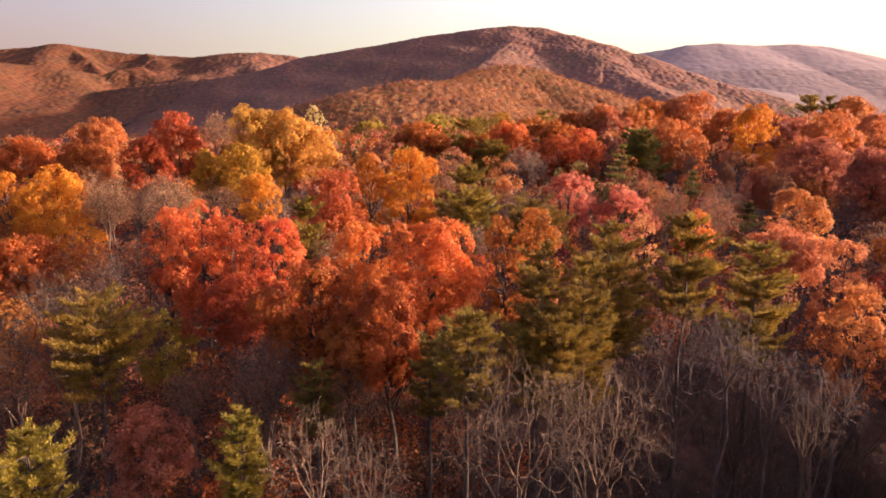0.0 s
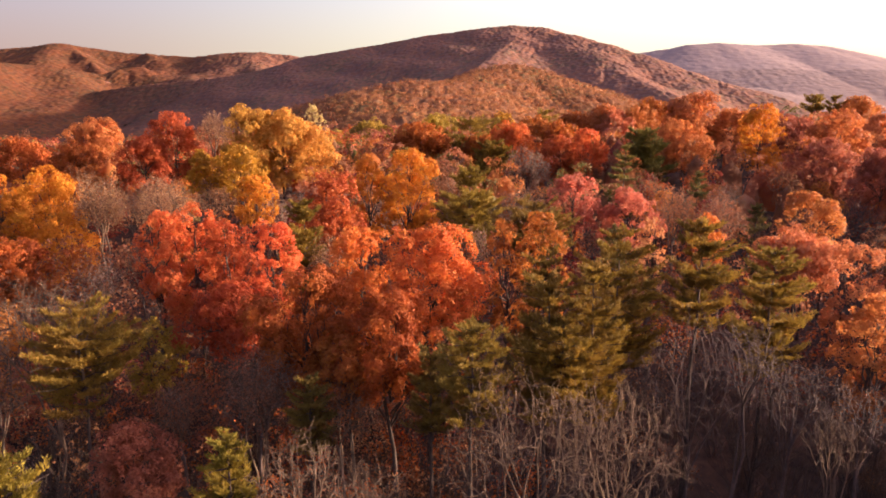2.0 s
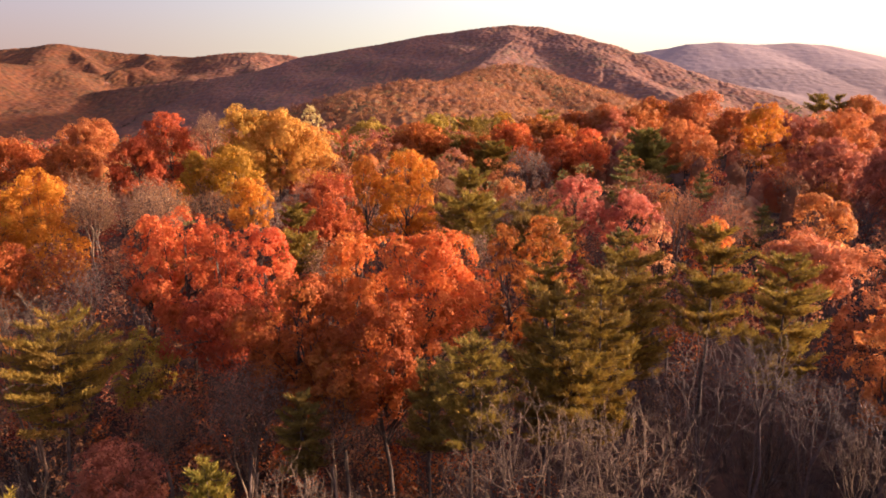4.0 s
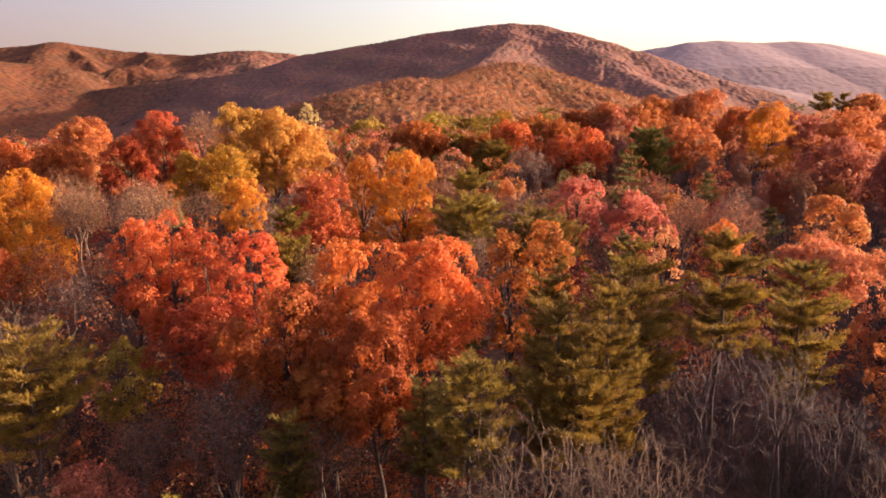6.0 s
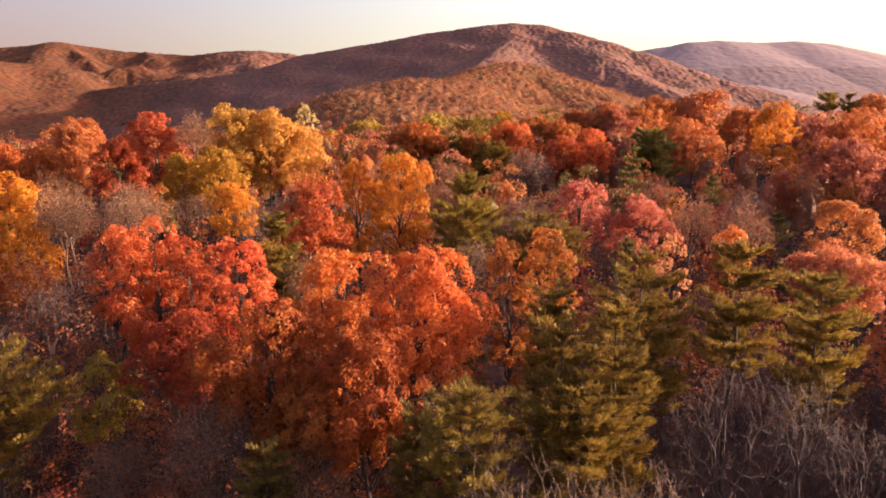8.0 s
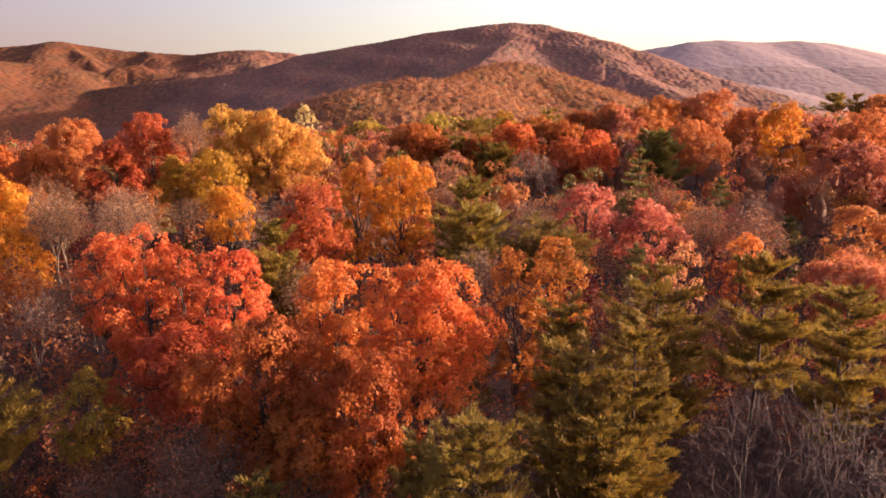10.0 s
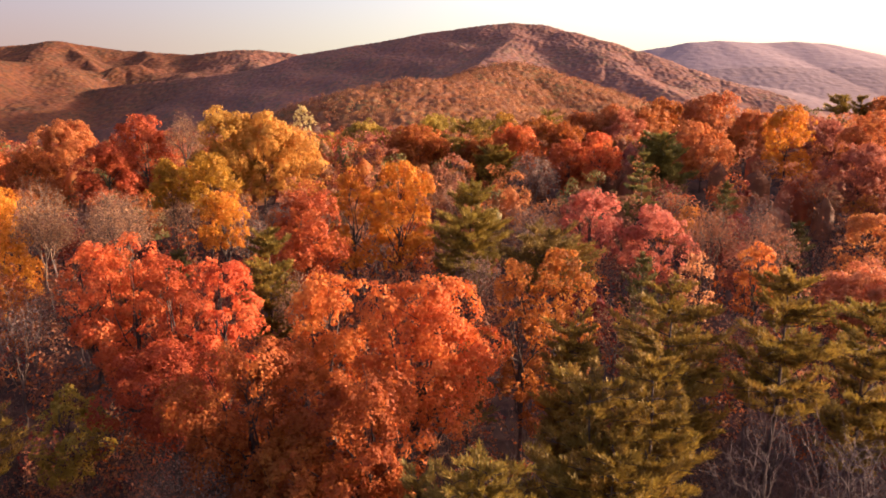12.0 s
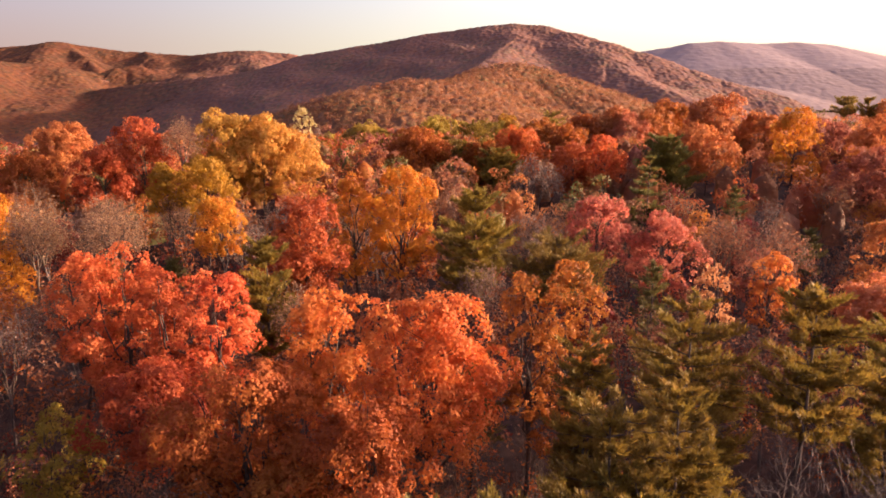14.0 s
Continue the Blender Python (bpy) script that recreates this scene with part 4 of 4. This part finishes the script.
# ---- the canopy farther off, and the wooded hills ----
def domes(rng, x, y, z, r, tall, sides, foot=0.05):
    """Rounded uneven treetops, one closed cap each. Returns places and faces."""
    n = len(x)
    turn = np.arange(sides) * 2 * np.pi / sides + rng.uniform(0, 6.28, n)[:, None]
    ring = np.stack([np.cos(turn), np.sin(turn)], -1)
    low = ring * (r[:, None] * rng.uniform(0.82, 1.15, (n, sides)))[..., None]
    mid = ring * (r[:, None] * rng.uniform(0.66, 0.9, (n, sides)))[..., None]
    lean = rng.normal(0, 0.16, (n, 2)) * r[:, None]
    v = np.zeros((n, 1 + 2 * sides, 3))
    v[:, 0, :2], v[:, 0, 2] = lean, tall
    v[:, 1:1 + sides, :2], v[:, 1:1 + sides, 2] = mid + lean[:, None] * 0.6, tall[:, None] * rng.uniform(0.62, 0.84, (n, sides))
    v[:, 1 + sides:, :2], v[:, 1 + sides:, 2] = low, tall[:, None] * foot
    v += np.stack([x, y, z], -1)[:, None]
    k = np.arange(sides)
    j = (k + 1) % sides
    f = np.concatenate([np.stack([0 * k, 1 + k, 1 + j], 1), np.stack([1 + k, 1 + sides + k, 1 + j], 1), np.stack([1 + j, 1 + sides + k, 1 + sides + j], 1)])
    return v.reshape(-1, 3), (f[None] + (np.arange(n) * (1 + 2 * sides))[:, None, None]).reshape(-1, 3)


def treetops(x, y, gap, seed):
    """Rounded crowns packed close: 0 between them, up to 1 on the tallest."""
    h = np.zeros(x.shape)
    i, j = np.floor(x / gap), np.floor(y / gap)
    for di in (-1, 0, 1):
        for dj in (-1, 0, 1):
            a = np.sin((i + di) * 127.1 + (j + dj) * 311.7 + seed) * 43758.5
            b = np.sin((i + di) * 269.5 + (j + dj) * 183.3 + seed) * 24634.6
            a, b = a - np.floor(a), b - np.floor(b)
            c = np.modf(a * 57.3 + b * 31.7)[0]
            d2 = (x - (i + di + 0.15 + 0.7 * a) * gap) ** 2 + (y - (j + dj + 0.15 + 0.7 * b) * gap) ** 2
            h = np.maximum(h, (0.5 + 0.5 * c) * (1 - d2 / (gap * (0.72 + 0.25 * c)) ** 2))
    return h


def far_woods(name, label, material, xs, ys, gap, tall, lift, keep, seed):
    """Woods too far off to show leaves: one closed roof of treetops over the slopes."""
    gx, gy = np.meshgrid(xs, ys)
    gz = ground_height(gx, gy) + lift + tall * treetops(gx, gy, gap, seed)
    i = (np.arange(len(ys) - 1)[:, None] * len(xs) + np.arange(len(xs) - 1)[None, :]).ravel()
    i = i[keep(gx.ravel()[i], gy.ravel()[i])]
    f = np.stack([i, i + 1, i + 1 + len(xs), i + len(xs)], 1)
    used, f = np.unique(f, return_inverse=True)
    v = np.stack([gx, gy, gz], -1).reshape(-1, 3)[used]
    ob = new(name, mesh_from(name, v, f.reshape(-1, 4), material, True))
    tagged(ob, label, "woods", kind="stuff")


def woods(name, label, material, x, y, r, tall, leaves, size, rng, lobes=9, base=0.16, heart=0.6):
    """Crowns standing close on the land, joined as one stretch of woods: leaves on lobes round a dense heart."""
    z = ground_height(x, y)
    n = len(x)
    d = directions(rng, n * lobes, -0.25)
    tree = np.arange(len(d)) % n
    mid = z[tree] + tall[tree] * (base + 1) / 2
    half = tall[tree] * (1 - base) / 2
    lobe_r = r[tree] * rng.uniform(0.26, 0.46, len(d))
    centre = np.stack([x[tree], y[tree], mid], 1) + d * np.stack([r[tree] - lobe_r * 0.7, r[tree] - lobe_r * 0.7, half - lobe_r * 0.6], 1) * rng.uniform(0.75, 1.08, len(d))[:, None]
    own = rng.integers(0, len(d), n * leaves)
    way = directions(rng, len(own), -1.0) + d[own] * 0.7 + np.array([0, 0, 0.2])
    way /= np.linalg.norm(way, axis=1, keepdims=True)
    c = centre[own] + way * (lobe_r[own] * rng.uniform(0.7, 1.08, len(own)))[:, None]
    v, f = sprays(rng, c, way, size, 0.85, 0.36)
    hv, hf = domes(rng, x, y, z + tall * base, r * heart, tall * (heart + 0.06) * (1 - base) + 0.4, 6)
    ob = new(name, mesh_from(name, np.concatenate([v, hv]), np.concatenate([f, hf + len(v)]), material))
    tagged(ob, label, "woods", kind="stuff")


def scatter(rng, x0, x1, y0, y1, gap):
    gx, gy = np.meshgrid(np.arange(x0, x1, gap), np.arange(y0, y1, gap))
    x, y = gx.ravel() + rng.uniform(-0.45, 0.45, gx.size) * gap, gy.ravel() + rng.uniform(-0.45, 0.45, gx.size) * gap
    return x, y


def canopy():
    rng = np.random.default_rng(31)
    mix = (("rust", 0.16), ("dusty", 0.16), ("dusky", 0.20), ("maroon", 0.05), ("red", 0.09), ("brown", 0.20), ("dark", 0.13), ("grey", 0.05))
    for y0, y1, leaves, size in ((130, 190, 420, 0.42), (190, 285, 230, 0.62)):
        x, y = scatter(rng, -230, 260, y0, y1, 8.0)
        keep = np.abs(x) < 0.72 * y + 20
        for px, py, pr in PLACED:
            keep &= np.hypot(x - px, (y - py + 2.5) * 0.6) > pr * 0.8 + 1.8
        x, y = x[keep], y[keep]
        sort = rng.random(len(x))
        low = 0.0
        for colour, share in mix:
            k = (sort >= low) & (sort < low + share)
            low += share
            n = int(k.sum())
            woods("canopy", f"close canopy of {colour} trees on the ridge", LEAF[colour], x[k], y[k], rng.uniform(3.0, 5.4, n), rng.uniform(9.5, 15.5, n) * (1.15 if y0 > 180 else 1.0), leaves, size, rng)


canopy()


def hill_woods():
    rng = np.random.default_rng(41)

    def sizes(n, r0, r1, t0, t1):
        k = rng.random(n)
        return r0 + (r1 - r0) * k, (t0 + (t1 - t0) * k) * rng.uniform(0.8, 1.2, n)

    far_woods("knoll_woods", "sunlit orange and tan autumn woods on a low knoll", SLOPE, np.arange(-330, 420, 1.9), np.arange(430, 992, 2.4), 7.5, 4.6, 0.6,
              lambda x, y: np.abs(x) < 0.45 * y + 40, 5.0)
    x, y = scatter(rng, -330, 420, 335, 985, 8.0)
    k = np.abs(x) < 0.45 * y + 40
    x, y = x[k], y[k]
    woods("knoll_crowns", "feathery orange and tan treetops on a low knoll", KNOLL, x, y, *sizes(len(x), 3.0, 5.4, 5, 8.5), 34, 1.05, rng, 7, 0.1, 0.35)
    far_woods("mountain_woods", "rust and brown autumn woods on the main mountain", HILL, np.arange(-1150, 900, 3.3), np.arange(985, 2330, 4.0), 8.5, 4.6, 1.0,
              lambda x, y: (x > -1075 + 0.25 * (y - 1000)) & (np.abs(x) < 0.75 * y), 1.0)
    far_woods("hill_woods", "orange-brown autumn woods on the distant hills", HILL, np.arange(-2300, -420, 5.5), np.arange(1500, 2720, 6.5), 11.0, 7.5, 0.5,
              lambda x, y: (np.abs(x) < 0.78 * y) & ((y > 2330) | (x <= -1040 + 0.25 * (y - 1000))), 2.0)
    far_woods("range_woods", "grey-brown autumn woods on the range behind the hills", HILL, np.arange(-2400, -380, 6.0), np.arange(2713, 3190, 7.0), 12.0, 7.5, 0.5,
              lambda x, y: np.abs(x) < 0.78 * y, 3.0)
    far_woods("valley_woods", "brown woods on the low ridge before the farthest mountain, part haze in their colour", VALLEY, np.arange(500, 2300, 9.0), np.arange(2340, 3066, 10.0), 18.0, 5.0, 2.0,
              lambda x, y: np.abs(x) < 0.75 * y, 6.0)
    far_woods("far_mountain_woods", "rose-brown woods on the farthest mountain, haze put into their colour", FAR, np.arange(500, 2900, 12.0), np.arange(3050, 3760, 13.0), 24.0, 4.5, 2.0,
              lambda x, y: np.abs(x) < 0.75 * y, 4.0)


hill_woods()
